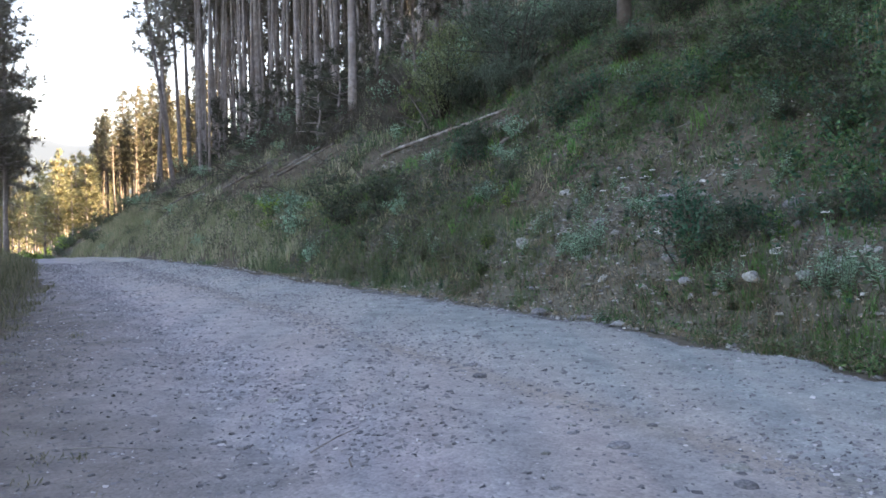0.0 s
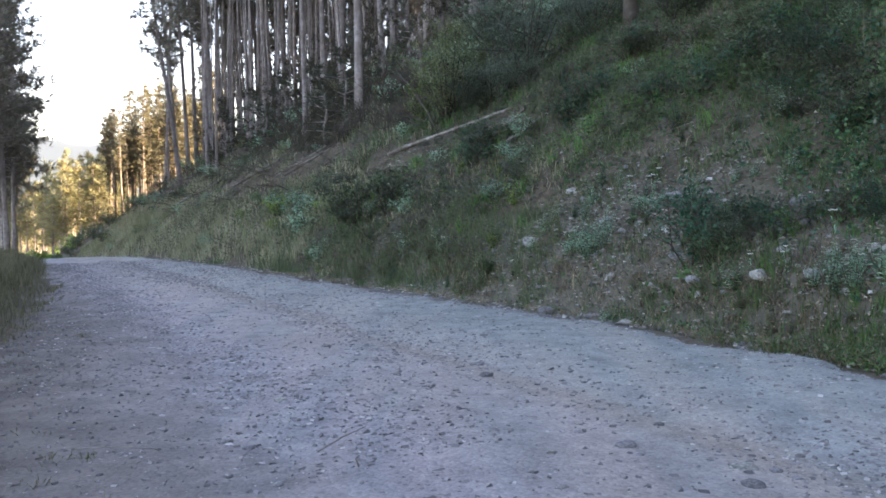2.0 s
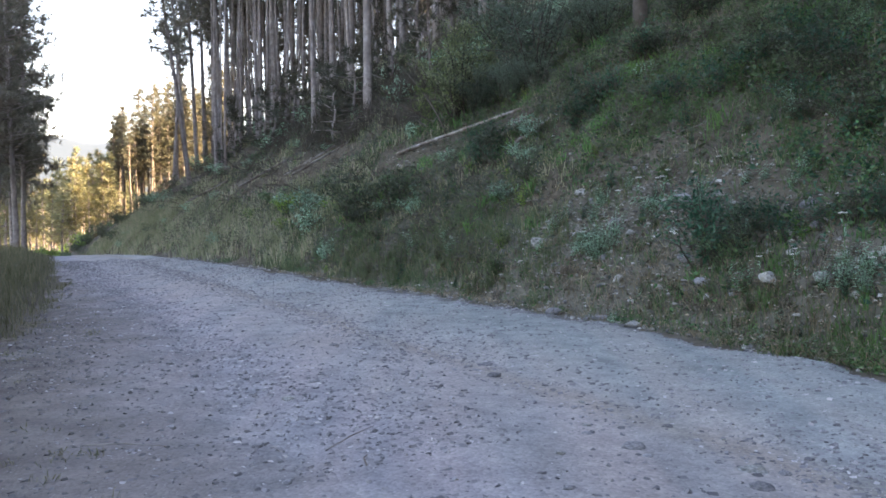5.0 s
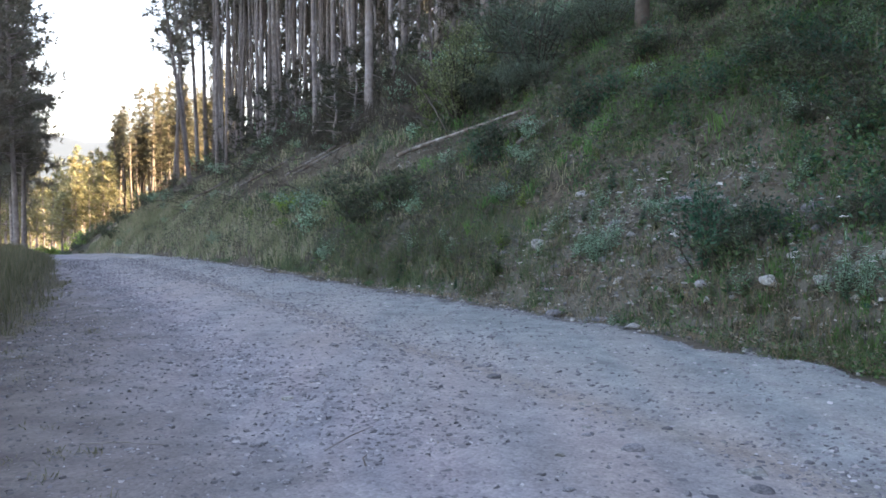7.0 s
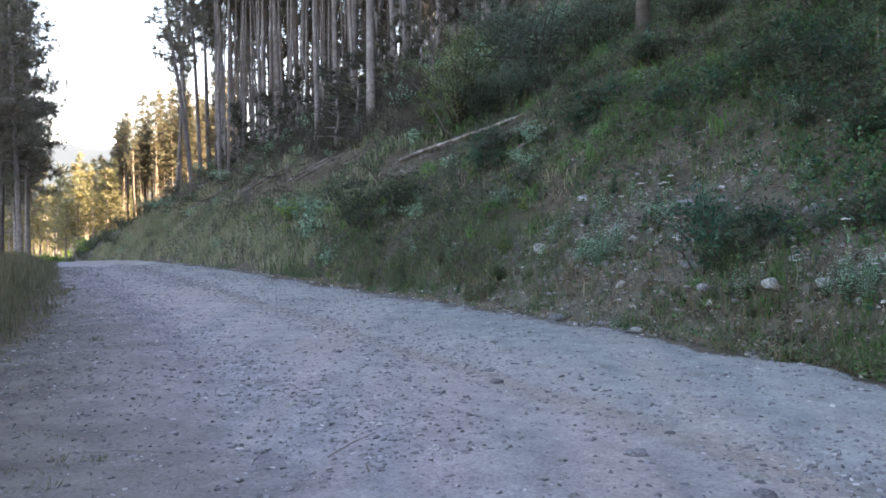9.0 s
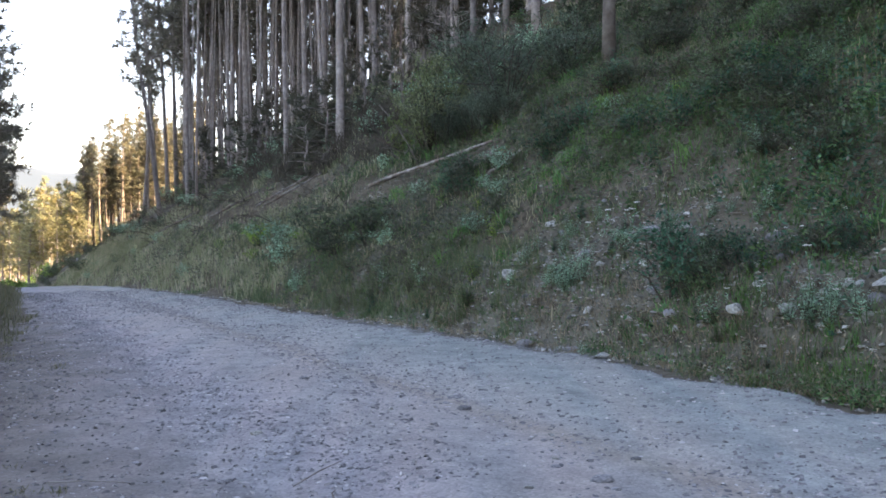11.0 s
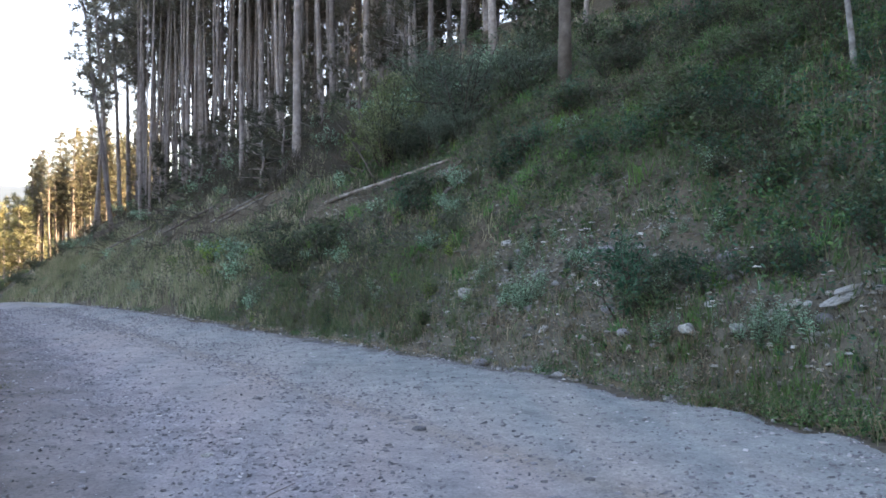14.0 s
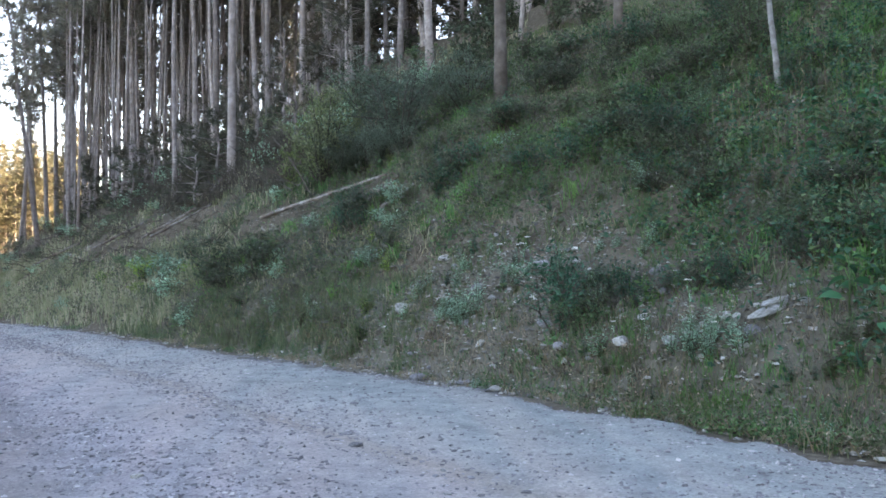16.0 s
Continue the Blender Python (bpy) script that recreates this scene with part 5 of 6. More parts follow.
for i in range(205):
    s = 4 + 22 * rng.random() ** 1.2
    q = 8.3 + 7 * rng.random() ** 1.3
    if abs(s - 5.6) < 0.9 and q < 10 or by_log(s, q) < 0.8 or (float(scree_at(s, q)) > 0.7 and i % 4):
        continue
    k = rng.choice((0, 0, 1, 1, 1, 1, 1, 3, 3, 2 if s > 11 else 1))
    shrub(WEED[k], s, q, rng.uniform(0, 360), rng.uniform(0.5, 1.25), ("small bluish-green upright weed on the bank", "small upright green weed on the bank", "yellow-green leafy weed on the bank", "grey-green feathery weed on the bank")[k], "weeds", name="weed", category="weed")


for s, q, size in ((5.9, 8.7, 0.9), (6.2, 8.75, 1.0), (6.45, 8.75, 0.7), (5.6, 8.85, 0.8), (6.1, 9.05, 0.8), (6.0, 8.95, 0.7), (10.8, 9.05, 1.2), (11.1, 9.2, 1.1), (10.6, 9.2, 1.0), (10.9, 9.5, 1.1), (10.7, 8.95, 0.9), (11.3, 9.05, 0.9), (6.3, 8.9, 0.9), (5.75, 8.95, 0.9), (6.0, 8.8, 0.8)):
    shrub(WEED[3], s, q, 100 * s, size, "pale grey-green feathery weed among the rubble", "weeds", name="weed", category="weed")


for i in range(26):
    s = rng.uniform(3.4, 9.5)
    shrub(WEED[rng.choice((0, 1, 1, 3))], s, rng.uniform(7.75, 8.7), rng.uniform(0, 360), rng.uniform(0.3, 0.55), "low leafy weed at the foot of the bank", "weeds", name="weed", category="weed")


for s, q, size in ((27.0, 9.9, 0.7), (28.2, 10.4, 0.6), (26.2, 9.4, 0.5), (30.5, 9.8, 0.6), (24.5, 10.2, 0.5)):
    shrub(SUNNY[int(s) % 2], s, q, 100 * s, size, "yellow-green shrub in the rough grass of the bank", "bank shrubs", flat=0.8)


for i in range(26):
    s, q = rng.uniform(-11, 3.2), rng.uniform(8.6, 16)
    k = rng.choice((0, 1, 2, 4))
    shrub(BUSH[k], s, q, rng.uniform(0, 360), rng.uniform(0.6, 1.2), "leafy green shrub on the bank beside the road", "bank shrubs")


for i in range(20):
    s, q = rng.uniform(8.2, 13), rng.uniform(8.9, 10.6)
    shrub(WEED[rng.choice((0, 3, 3))], s, q, rng.uniform(0, 360), rng.uniform(0.55, 1.0), "pale grey-green feathery weed among the rubble", "weeds", name="weed", category="weed")


# clumps that overhang the gravel's edge
for i in range(64):
    s = 3.6 + 16 * rng.random() ** 1.3
    k = rng.choice((0, 1, 1, 1, 3))
    shrub(WEED[k], s, float(gravel_right(s)) + rng.gauss(0.06, 0.09), rng.uniform(0, 360), rng.uniform(0.16, 0.36), ("small bluish-green weed at the gravel's edge", "small green weed at the gravel's edge", "", "small grey-green weed at the gravel's edge")[k], "weeds", name="weed", flat=rng.uniform(0.6, 1.0), category="weed")


def yarrow_meshes(seed, tall):
    """Upright stems with feathery leaves and flat heads of small white flowers."""
    r = random.Random(seed)
    wood, lv, lf, heads = [], [], [], []
    for _ in range(r.randint(1, 2)):
        a, ln = r.uniform(0, 6.28), tall * r.uniform(0.6, 1.0)
        tip = Vector((math.cos(a) * 0.18 * ln, math.sin(a) * 0.18 * ln, ln))
        wood.append(tube(((0, 0, -0.05), tip * 0.5 + Vector((0, 0, 0.02)), tip), (0.006, 0.005, 0.004), 4))
        for _ in range(16):
            c = tip * r.uniform(0.05, 0.9)
            d = Vector((r.gauss(0, 1), r.gauss(0, 1), 0.5)).normalized()
            w = d.cross(Vector((0, 0, 1))).normalized() * 0.012
            n = len(lv)
            lv.extend((c, c + d * 0.05 + w, c + d * r.uniform(0.07, 0.14), c + d * 0.05 - w))
            lf.append((n, n + 1, n + 2, n + 3))
        rings = []
        for _ in range(15):
            c = tip + Vector((r.gauss(0, 0.027), r.gauss(0, 0.027), r.gauss(0.012, 0.005)))
            wood.append(tube((tip - Vector((0, 0, 0.05)), c), (0.002, 0.002), 3))
            rings.append(tube((c, c + Vector((0, 0, 0.007)), c + Vector((0, 0, 0.015))), (0.007, 0.014, 0.007), 5))
        heads.append(join(rings))
    v, f = join(wood)
    return mesh_of("stem", v, f, M_HERB, True), mesh_of("foliage", lv, lf, M_SAGE), [mesh_of("flower_head", hv, hf, M_FLOWER) for hv, hf in heads]


YARROW = [yarrow_meshes(111 + i, 0.62 + 0.08 * i) for i in range(4)]
for i, (s, q, size) in enumerate(((11.03, 10.08, 0.9), (10.49, 10.16, 0.9), (10.55, 10.0, 0.75), (11.21, 9.75, 0.85), (7.38, 8.83, 0.6), (6.9, 8.86, 0.6), (6.39, 9.08, 0.85), (5.87, 8.78, 0.55), (16.9, 12.9, 0.8))):
    x, y = xy(s, q)
    root = new("yarrow")
    stem = part("stem", YARROW[i % 4][0], root)
    part("foliage", YARROW[i % 4][1], root)
    for me in YARROW[i % 4][2]:
        part("flower_head", me, stem, "flat white flower head")
    root.matrix_world = pose(x, y, float(height(s, q)), 0, 0, 57 * i) @ Matrix.Scale(size, 4)
    tagged(root, "wild yarrow with flat white flower heads on dry soil", "flower", "yarrow")

# clover heads over the road's edge
s, q = scatter(420, 3.2, 10, 7.7, 8.9, lambda s, q: 0.12 + 0.4 * (s < 7))
x, y = xy(s, q)
top = height(s, q) + nrng.uniform(0.08, 0.4, len(s))
for nm, mat, kind_of in (("clover_heads", M_CLOVER, True), ("clover_stalks", M_HERB, False)):
    bits = []
    for px, py, pz in zip(x, y, top):
        r = rng.uniform(0.006, 0.011)
        bits.append(tube(((px, py, pz), (px, py, pz + r), (px, py, pz + 1.9 * r)), (r * 0.6, r, r * 0.4), 5) if kind_of else tube(((px, py, pz - 0.3), (px, py, pz)), (0.0025, 0.002), 3))
    v, f = join(bits)
    tagged(new(nm, mesh_of(nm, v, f, mat)), "small faded pinkish clover heads" if kind_of else "thin green clover stalks at the road's edge", "flowers", kind="stuff")


def broadleaf(s, q, size, turn):
    """A burdock-like plant with large pointed leaves on stalks, one mesh a leaf."""
    r = random.Random(int(turn))
    x, y = xy(s, q)
    root = new("broadleaf_plant")
    stalk = tube(((0, 0, -0.05), (0.02, 0, 0.4), (0.03, 0.02, 0.8)), (0.012, 0.01, 0.005), 5)
    stem = part("stem", mesh_of("stem", *stalk, M_HERB, True), root)
    for i in range(13):
        a, zz, ln = i * 2.4, 0.1 + 0.055 * i, 0.23 - 0.010 * i
        d = Vector((math.cos(a), math.sin(a), r.uniform(-0.35, 0.55)))
        w = (d.cross(Vector((0, 0, 1))).normalized() + Vector((0, 0, r.uniform(-0.9, 0.9)))).normalized()
        c = Vector((0.02, 0, zz))
        rows = []
        for j, (f, wid, dz) in enumerate(((0.2, 0.02, 0), (0.35, 0.22, 0.02), (0.6, 0.26, 0.0), (0.85, 0.14, -0.06), (1.0, 0.0, -0.12))):
            m = c + d * ln * f * 1.5 + Vector((0, 0, dz * ln * 3))
            rows.extend((m - w * wid * ln * 1.3 + Vector((0, 0, 0.02)), m, m + w * wid * ln * 1.3 + Vector((0, 0, 0.02))))
        part("leaf", mesh_of("leaf", rows, grid_faces(5, 3), M_BROAD, True), stem)
    root.matrix_world = pose(x, y, float(height(s, q)), 0, 0, turn) @ Matrix.Scale(size, 4)
    return tagged(root, "tall weed with large pointed green leaves", "plant", "broad-leaved weeds")


for i, (s, q, k) in enumerate(((4.56, 9.3, 0.95), (4.3, 9.6, 0.85), (4.8, 10.2, 0.7), (4.1, 9.0, 0.8), (5.3, 10.6, 0.8), (3.9, 9.9, 1.0), (4.4, 10.6, 0.9), (4.0, 11.2, 0.9), (5.0, 11.6, 0.8), (4.3, 8.7, 0.4), (5.6, 11.9, 0.8), (6.1, 11.4, 0.7), (5.2, 12.4, 0.9), (6.4, 12.2, 0.8), (5.9, 12.8, 0.8), (4.9, 11.0, 0.8), (5.7, 10.9, 0.7), (6.9, 12.9, 0.7), (5.0, 13.2, 0.9))):
    broadleaf(s, q, k, 60 * i + 20)


# ---- aspen sapling ----
x, y = xy(8.16, 14.2)
sapling = new("aspen_sapling")
stem = tube([(0.015 * math.sin(2.1 * i), 0.01 * math.cos(1.7 * i), i * 0.75 - 0.2) for i in range(8)], [0.06 - 0.006 * i for i in range(8)], 8)
M_ASPEN = material("aspen_bark", [(0.20, 0.21, 0.20), (0.30, 0.31, 0.30), (0.40, 0.41, 0.39)], 7, 8, 0.8, 0.4, 30, (0.12, 0.11, 0.10), 5)
part("trunk", mesh_of("trunk", *stem, M_ASPEN, True), sapling)
top_leaves = shrub_meshes(121, 3.2, 2.2, 12, 1500, 0.075, M_BLUE, 0.5)
for me, nm in zip(top_leaves, ("stem", "foliage")):
    part(nm, me, sapling).location = (0, 0, 2.4)
sapling.matrix_world = pose(x, y, float(height(8.16, 14.2)), 0, -5, 0)
tagged(sapling, "slender pale grey aspen sapling with green leaves", "tree")
shrub(shrub_meshes(122, 2.2, 2.0, 14, 1800, 0.075, M_LEAF, 0.6), 9.5, 15.6, 0, 0.9, "bright green leafy thicket on the upper bank", name="bush", category="bush")


# ---- logs and sticks ----
def log(a, b, r0, r1, label, knots=5, lift=0.12):
    """A weathered bare trunk lying on the ground from a to b, slightly bent, with broken branch stubs."""
    r = random.Random(int(a[0] * 100))
    pts, rad = [], []
    foot = float(height(*a))
    fall = float(height(*b)) - foot
    for i in range(9):
        k = i / 8
        x, y = xy(a[0] + (b[0] - a[0]) * k, a[1] + (b[1] - a[1]) * k)
        pts.append(Vector((x, y, foot + fall * k + lift + r.gauss(0, 0.012))))
        rad.append((r0 + (r1 - r0) * k) * r.uniform(0.93, 1.07))
    root = new("fallen_log")
    trunk = part("trunk", mesh_of("trunk", *tube(pts, rad, 9), M_LOG, True), root)
    for _ in range(knots):
        i = r.randint(1, 7)
        d = Vector((r.gauss(0, 1), r.gauss(0, 1), r.uniform(0, 1))).normalized() * r.uniform(0.1, 0.45)
        part("branch_stub", mesh_of("branch_stub", *tube((pts[i], pts[i] + d * 0.6, pts[i] + d), (rad[i] * 0.3, rad[i] * 0.2, rad[i] * 0.08), 5), M_LOG, True), trunk)
    return tagged(root, label, "log", "fallen logs")


log(*LYING[0], 0.055, 0.042, "long bare weathered log lying across the bank", 5, 0.15)
log(*LYING[1], 0.055, 0.04, "grey fallen pole on the far bank", 3, 0.3)
log(*LYING[2], 0.05, 0.03, "grey fallen pole below the pines", 4, 0.3)
log(*LYING[3], 0.045, 0.03, "thin dead pole on the far bank", 2, 0.3)
log(*LYING[4], 0.05, 0.04, "half buried grey pole near the foot of the pines", 2, 0.3)
log((18.13, 12.2), (18.1, 13.2), 0.035, 0.03, "short broken pole beside the bush", 2)
log((17.39, 12.1), (17.26, 13.0), 0.045, 0.03, "short pale broken pole in the grass", 2)
log((32.2, 14.2), (32.9, 15.3), 0.07, 0.05, "dead broken stem leaning in the undergrowth", 4, 0.3)


def leaning_stem(a, b, rise, r0, label):
    """A thin dead stem that leans out of the growth from a to b."""
    (x0, y0), (x1, y1) = xy(*a), xy(*b)
    p0 = Vector((x0, y0, float(height(*a)) - 0.1))
    p1 = Vector((x1, y1, float(height(*b)) + rise))
    bow = Vector((0.05, -0.04, 0.10))
    ob = new("dead_sapling", mesh_of("dead_sapling", *tube((p0, p0.lerp(p1, 0.35) + bow, p0.lerp(p1, 0.7) + bow, p1), (r0, r0 * 0.85, r0 * 0.65, r0 * 0.3), 6), M_TWIG, True))
    return tagged(ob, label, "sapling", "dead saplings")


leaning_stem((21.9, 12.9), (24.2, 12.75), 2.1, 0.035, "thin dark dead sapling leaning out of the bush")
leaning_stem((27.6, 13.8), (28.5, 13.9), 1.2, 0.022, "bent dead sapling beside the bush")
leaning_stem((28.4, 14.0), (27.7, 14.3), 1.3, 0.02, "bent dead sapling beside the bush")

pile = new("brush_pile")
r = random.Random(3)
x, y = xy(23.0, 13.1)
for i in range(16):
    a, ln = r.uniform(0, 6.28), r.uniform(0.3, 0.9)
    p0 = Vector((r.gauss(0, 0.3), r.gauss(0, 0.3), r.uniform(0.0, 0.35)))
    p1 = p0 + Vector((math.cos(a) * ln, math.sin(a) * ln, r.uniform(-0.1, 0.35)))
    part("branch", mesh_of("branch", *tube((p0, p0.lerp(p1, 0.5) + Vector((0, 0, 0.04)), p1), (0.022, 0.018, 0.008), 5), M_LOG, True), pile)
pile.matrix_world = pose(x, y, float(height(23.0, 13.1)), 0, 0, 0)
tagged(pile, "tangled pile of dead broken branches beside the log", "branches")


# slash of dead branches under the edge of the stand
ts, tq = scatter(300, 24, 64, 10, 20, lambda s, q: smooth(2.6, 4.2, q - edge_right(s)) * smooth(9.5, 6.5, q - edge_right(s)))
bits = []
for s, q in zip(ts, tq):
    x, y = xy(s, q)
    base = Vector((x, y, float(height(s, q))))
    for _ in range(9):
        p0 = base + Vector((rng.gauss(0, 0.35), rng.gauss(0, 0.35), rng.uniform(0.0, 0.35)))
        p1 = p0 + Vector((rng.gauss(0, 0.55), rng.gauss(0, 0.55), rng.gauss(0.15, 0.3)))
        bits.append(tube((p0, p1), (rng.uniform(0.012, 0.026), 0.007), 3))
tagged(new("brushwood", mesh_of("brushwood", *join(bits), M_TWIG)), "grey dead branches littering the foot of the pines", "branches", kind="stuff")


def thicket(s, q, wide, tall, seed):
    """A leafless tangle of fine upright twigs."""
    r = random.Random(seed)
    x, y = xy(s, q)
    bits = []
    for _ in range(54):
        p0 = Vector((r.gauss(0, 0.3) * wide, r.gauss(0, 0.3) * wide, -0.1))
        p1 = p0 + Vector((r.gauss(0, 0.2) * tall, r.gauss(0, 0.2) * tall, tall * r.uniform(0.4, 1.0)))
        p2 = p0.lerp(p1, 0.6)
        bits.append(tube((p0, p2 + Vector((r.gauss(0, 0.08), r.gauss(0, 0.08), 0)), p1), (0.016, 0.012, 0.004), 3))
        for _ in range(3):
            a = p0.lerp(p1, r.uniform(0.4, 0.9))
            bits.append(tube((a, a + Vector((r.gauss(0, 0.3), r.gauss(0, 0.3), r.uniform(0, 0.4)))), (0.008, 0.003), 3))
    ob = new("dead_shrub", mesh_of("dead_shrub", *join(bits), M_TWIG))
    ob.matrix_world = pose(x, y, float(height(s, q)), 0, 0, 0)
    return tagged(ob, "leafless grey twiggy shrub below the pines", "shrub", "dead shrubs")


for i in range(16):
    s = rng.uniform(25, 40)
    thicket(s, float(edge_right(s)) + rng.uniform(5.5, 9.0), rng.uniform(0.9, 1.6), rng.uniform(0.8, 1.7), 300 + i)


def stick(s0, q0, s1, q1, r, label):
    (x0, y0), (x1, y1) = xy(s0, q0), xy(s1, q1)
    z0, z1 = float(height(s0, q0)) + 0.06, float(height(s1, q1)) + 0.06
    bow = Vector((rng.gauss(0, 0.02), rng.gauss(0, 0.02), 0.01))
    ob = new("stick", mesh_of("stick", *tube(((x0, y0, z0), Vector(((x0 + x1) / 2, (y0 + y1) / 2, (z0 + z1) / 2)) + bow, (x1, y1, z1)), (r, r * 0.9, r * 0.5), 5), M_LOG, True))
    return tagged(ob, label, "stick", "sticks")


stick(4.97, 2.02, 5.38, 2.54, 0.005, "thin dry stick on the gravel road")
stick(4.9, 7.68, 5.6, 7.64, 0.004, "long dry grass stalk at the road's edge")
stick(5.9, 0.75, 5.6, 1.2, 0.005, "thin pale straw on the gravel")
stick(4.55, 2.1, 4.75, 2.2, 0.006, "short pale twig on the gravel")
for i in range(30):
    s, q = rng.uniform(5, 26), rng.uniform(8.5, 15)
    a, ln = rng.uniform(0, 6.28), rng.uniform(0.3, 1.2)
    stick(s, q, s + ln * math.cos(a), q + 0.6 * ln * math.sin(a), rng.uniform(0.005, 0.013), "dead twig lying on the bank")


# ---- stones ----
def stone_mesh(seed, flat, corners, mat=M_STONE):
    """An angular weathered stone of radius about 1: the hull of a few corners, its edges worn down."""
    r = random.Random(seed)
    bm = bmesh.new()
    for _ in range(corners):
        d = Vector((r.gauss(0, 1), r.gauss(0, 1), r.gauss(0, 1))).normalized() * r.uniform(0.72, 1.12)
        bm.verts.new((d.x, d.y * r.uniform(0.8, 1.0), max(-0.8, min(0.8, d.z * 1.15)) * flat))
    hull = bmesh.ops.convex_hull(bm, input=bm.verts)
    bmesh.ops.delete(bm, geom=list({g for g in hull["geom_interior"] + hull["geom_unused"] if isinstance(g, bmesh.types.BMVert)}), context="VERTS")
    bmesh.ops.bevel(bm, geom=bm.edges[:], offset=0.05, segments=1, affect="EDGES")
    bmesh.ops.recalc_face_normals(bm, faces=bm.faces[:])
    me = bpy.data.meshes.new("stone")
    bm.to_mesh(me)
    bm.free()
    me.materials.append(mat)
    return me


def pebble_mesh(seed, flat):
    """A stone worn round and a little uneven, of radius about 1."""
    r = random.Random(seed)
    bm = bmesh.new()
    bmesh.ops.create_icosphere(bm, subdivisions=2, radius=1.0)
    dents = [(Vector((r.gauss(0, 1), r.gauss(0, 1), r.gauss(0, 0.7))).normalized(), r.uniform(0.62, 0.9)) for _ in range(7)]
    for v in bm.verts:
        for d, far in dents:                          # worn facets
            over = v.co.dot(d) - far
            if over > 0:
                v.co -= d * over * 0.85
        v.co.z *= flat
    for f in bm.faces:
        f.smooth = True
    me = bpy.data.meshes.new("stone")
    bm.to_mesh(me)
    bm.free()
    me.materials.append(M_STONE)
    return me


GREY = [pebble_mesh(131 + i, 0.5 + 0.09 * i) for i in range(5)]
PALE = [stone_mesh(141 + i, 0.55 + 0.1 * (i % 3), 17, M_PALE) for i in range(5)]


def stone(me, s, q, size, turn, label, group, lift=0.2, long=1.0, tilt=0.0):
    x, y = xy(s, q)
    ob = new("stone", me)
    z = float(height(s, q))
    k = (q - float(edge_left(s))) / float(gravel_right(s) - edge_left(s))
    if 0 < k < 1:
        z = float(road_top(np.array(s), np.array(k)))
    flat = 0.62 if group == "stones on the road" else 1.0
    ob.matrix_world = pose(x, y, z + lift * size * flat, tilt, tilt * 0.5, turn) @ Matrix.Diagonal((size * long, size, size * flat, 1))
    return tagged(ob, label, "stone", group)


ON_BANK = [(12.6, 9.28, 0.18, 1.0), (11.28, 9.75, 0.14, 1.3), (8.04, 8.56, 0.07, 1.4), (6.53, 9.18, 0.10, 1), (6.59, 8.9, 0.08, 1.2), (9.85, 8.68, 0.10, 1.2), (8.98, 8.63, 0.08, 1.5),
           (12.71, 9.63, 0.06, 1), (7.11, 9.01, 0.05, 1)]
ON_BANK += [(15.58, 9.21, 0.07, 1), (16.66, 9.0, 0.09, 1), (12.74, 10.39, 0.12, 1.4), (5.57, 8.8, 0.065, 1.3), (5.43, 9.72, 0.06, 1.6), (5.77, 9.49, 0.05, 1.4), (6.61, 8.91, 0.085, 1.1), (5.3, 9.55, 0.07, 1.8), (5.35, 8.75, 0.05, 1.2)]
for i, (s, q, size, long) in enumerate(ON_BANK):
    stone(PALE[i % 5], s, q, 1.15 * size, 47 * i, "pale angular limestone rock half bedded in the bank", "rocks on the bank", 0.22, long, 20)
for s, q, size, turn, long in ((7.26, 8.8, 0.17, 60, 1.35), (6.54, 8.86, 0.12, 20, 1.2), (6.41, 9.0, 0.085, 130, 1.2), (6.29, 9.16, 0.095, 75, 1.1), (7.02, 9.06, 0.075, 10, 1.1), (6.86, 8.98, 0.06, 95, 1.2), (7.25, 9.25, 0.10, 40, 1.8), (5.56, 8.88, 0.07, 150, 1.7), (5.42, 8.93, 0.055, 30, 1.2), (5.3, 9.75, 0.06, 110, 1.5), (5.15, 9.5, 0.08, 15, 1.3)):
    stone(PALE[int(turn) % 5], s, q, size, turn, "pale weathered limestone block bedded among weeds", "rocks on the bank", 0.3, long, 12)
for i in range(58):
    s, q = rng.gauss(9.0, 3.2), rng.gauss(9.5, 0.9)
    if q < 8.1 or s < 3.5:
        continue
    stone((GREY * 3 + PALE)[i % 20], s, q, 0.03 + 0.075 * rng.random() ** 2, rng.uniform(0, 360), "small angular stone in the bank's bare soil", "rocks on the bank", 0.2, rng.uniform(1, 1.7), rng.uniform(0, 35))
x, y = xy(5.45, 9.38)
stone(GREY[1], 9.99, 10.18, 0.14, 30, "flat grey stone showing above a shrub", "rocks on the bank", 0.22, 1.6, 15)
for seed, dx, dz, long, deep, thick, turn, text in ((151, 0.0, 0.05, 0.44, 0.11, 0.085, 8, "long pale limestone slab jutting from the bank"), (153, -0.05, 0.12, 0.24, 0.06, 0.04, 14, "thin pale flake split from a limestone slab")):
    slab = new("stone", stone_mesh(seed, 0.6, 20, M_PALE))
    slab.matrix_world = pose(x + dx, y, float(height(5.45, 9.38)) + dz, 25, -16, turn) @ Matrix.Diagonal((long, deep, thick, 1))
    tagged(slab, text, "stone", "rocks on the bank")
stone(PALE[2], 8.62, 7.84, 0.12, 20, "pale blocky stone at the edge of the road", "stones on the road", 0.5, 1.1)
stone(GREY[2], 10.4, 7.92, 0.16, 80, "flat grey stone at the edge of the road", "stones on the road", 0.4, 1.2)
stone(GREY[0], 9.6, 8.12, 0.12, 40, "flat brown-grey stone at the edge of the road", "stones on the road", 0.2, 1.3)
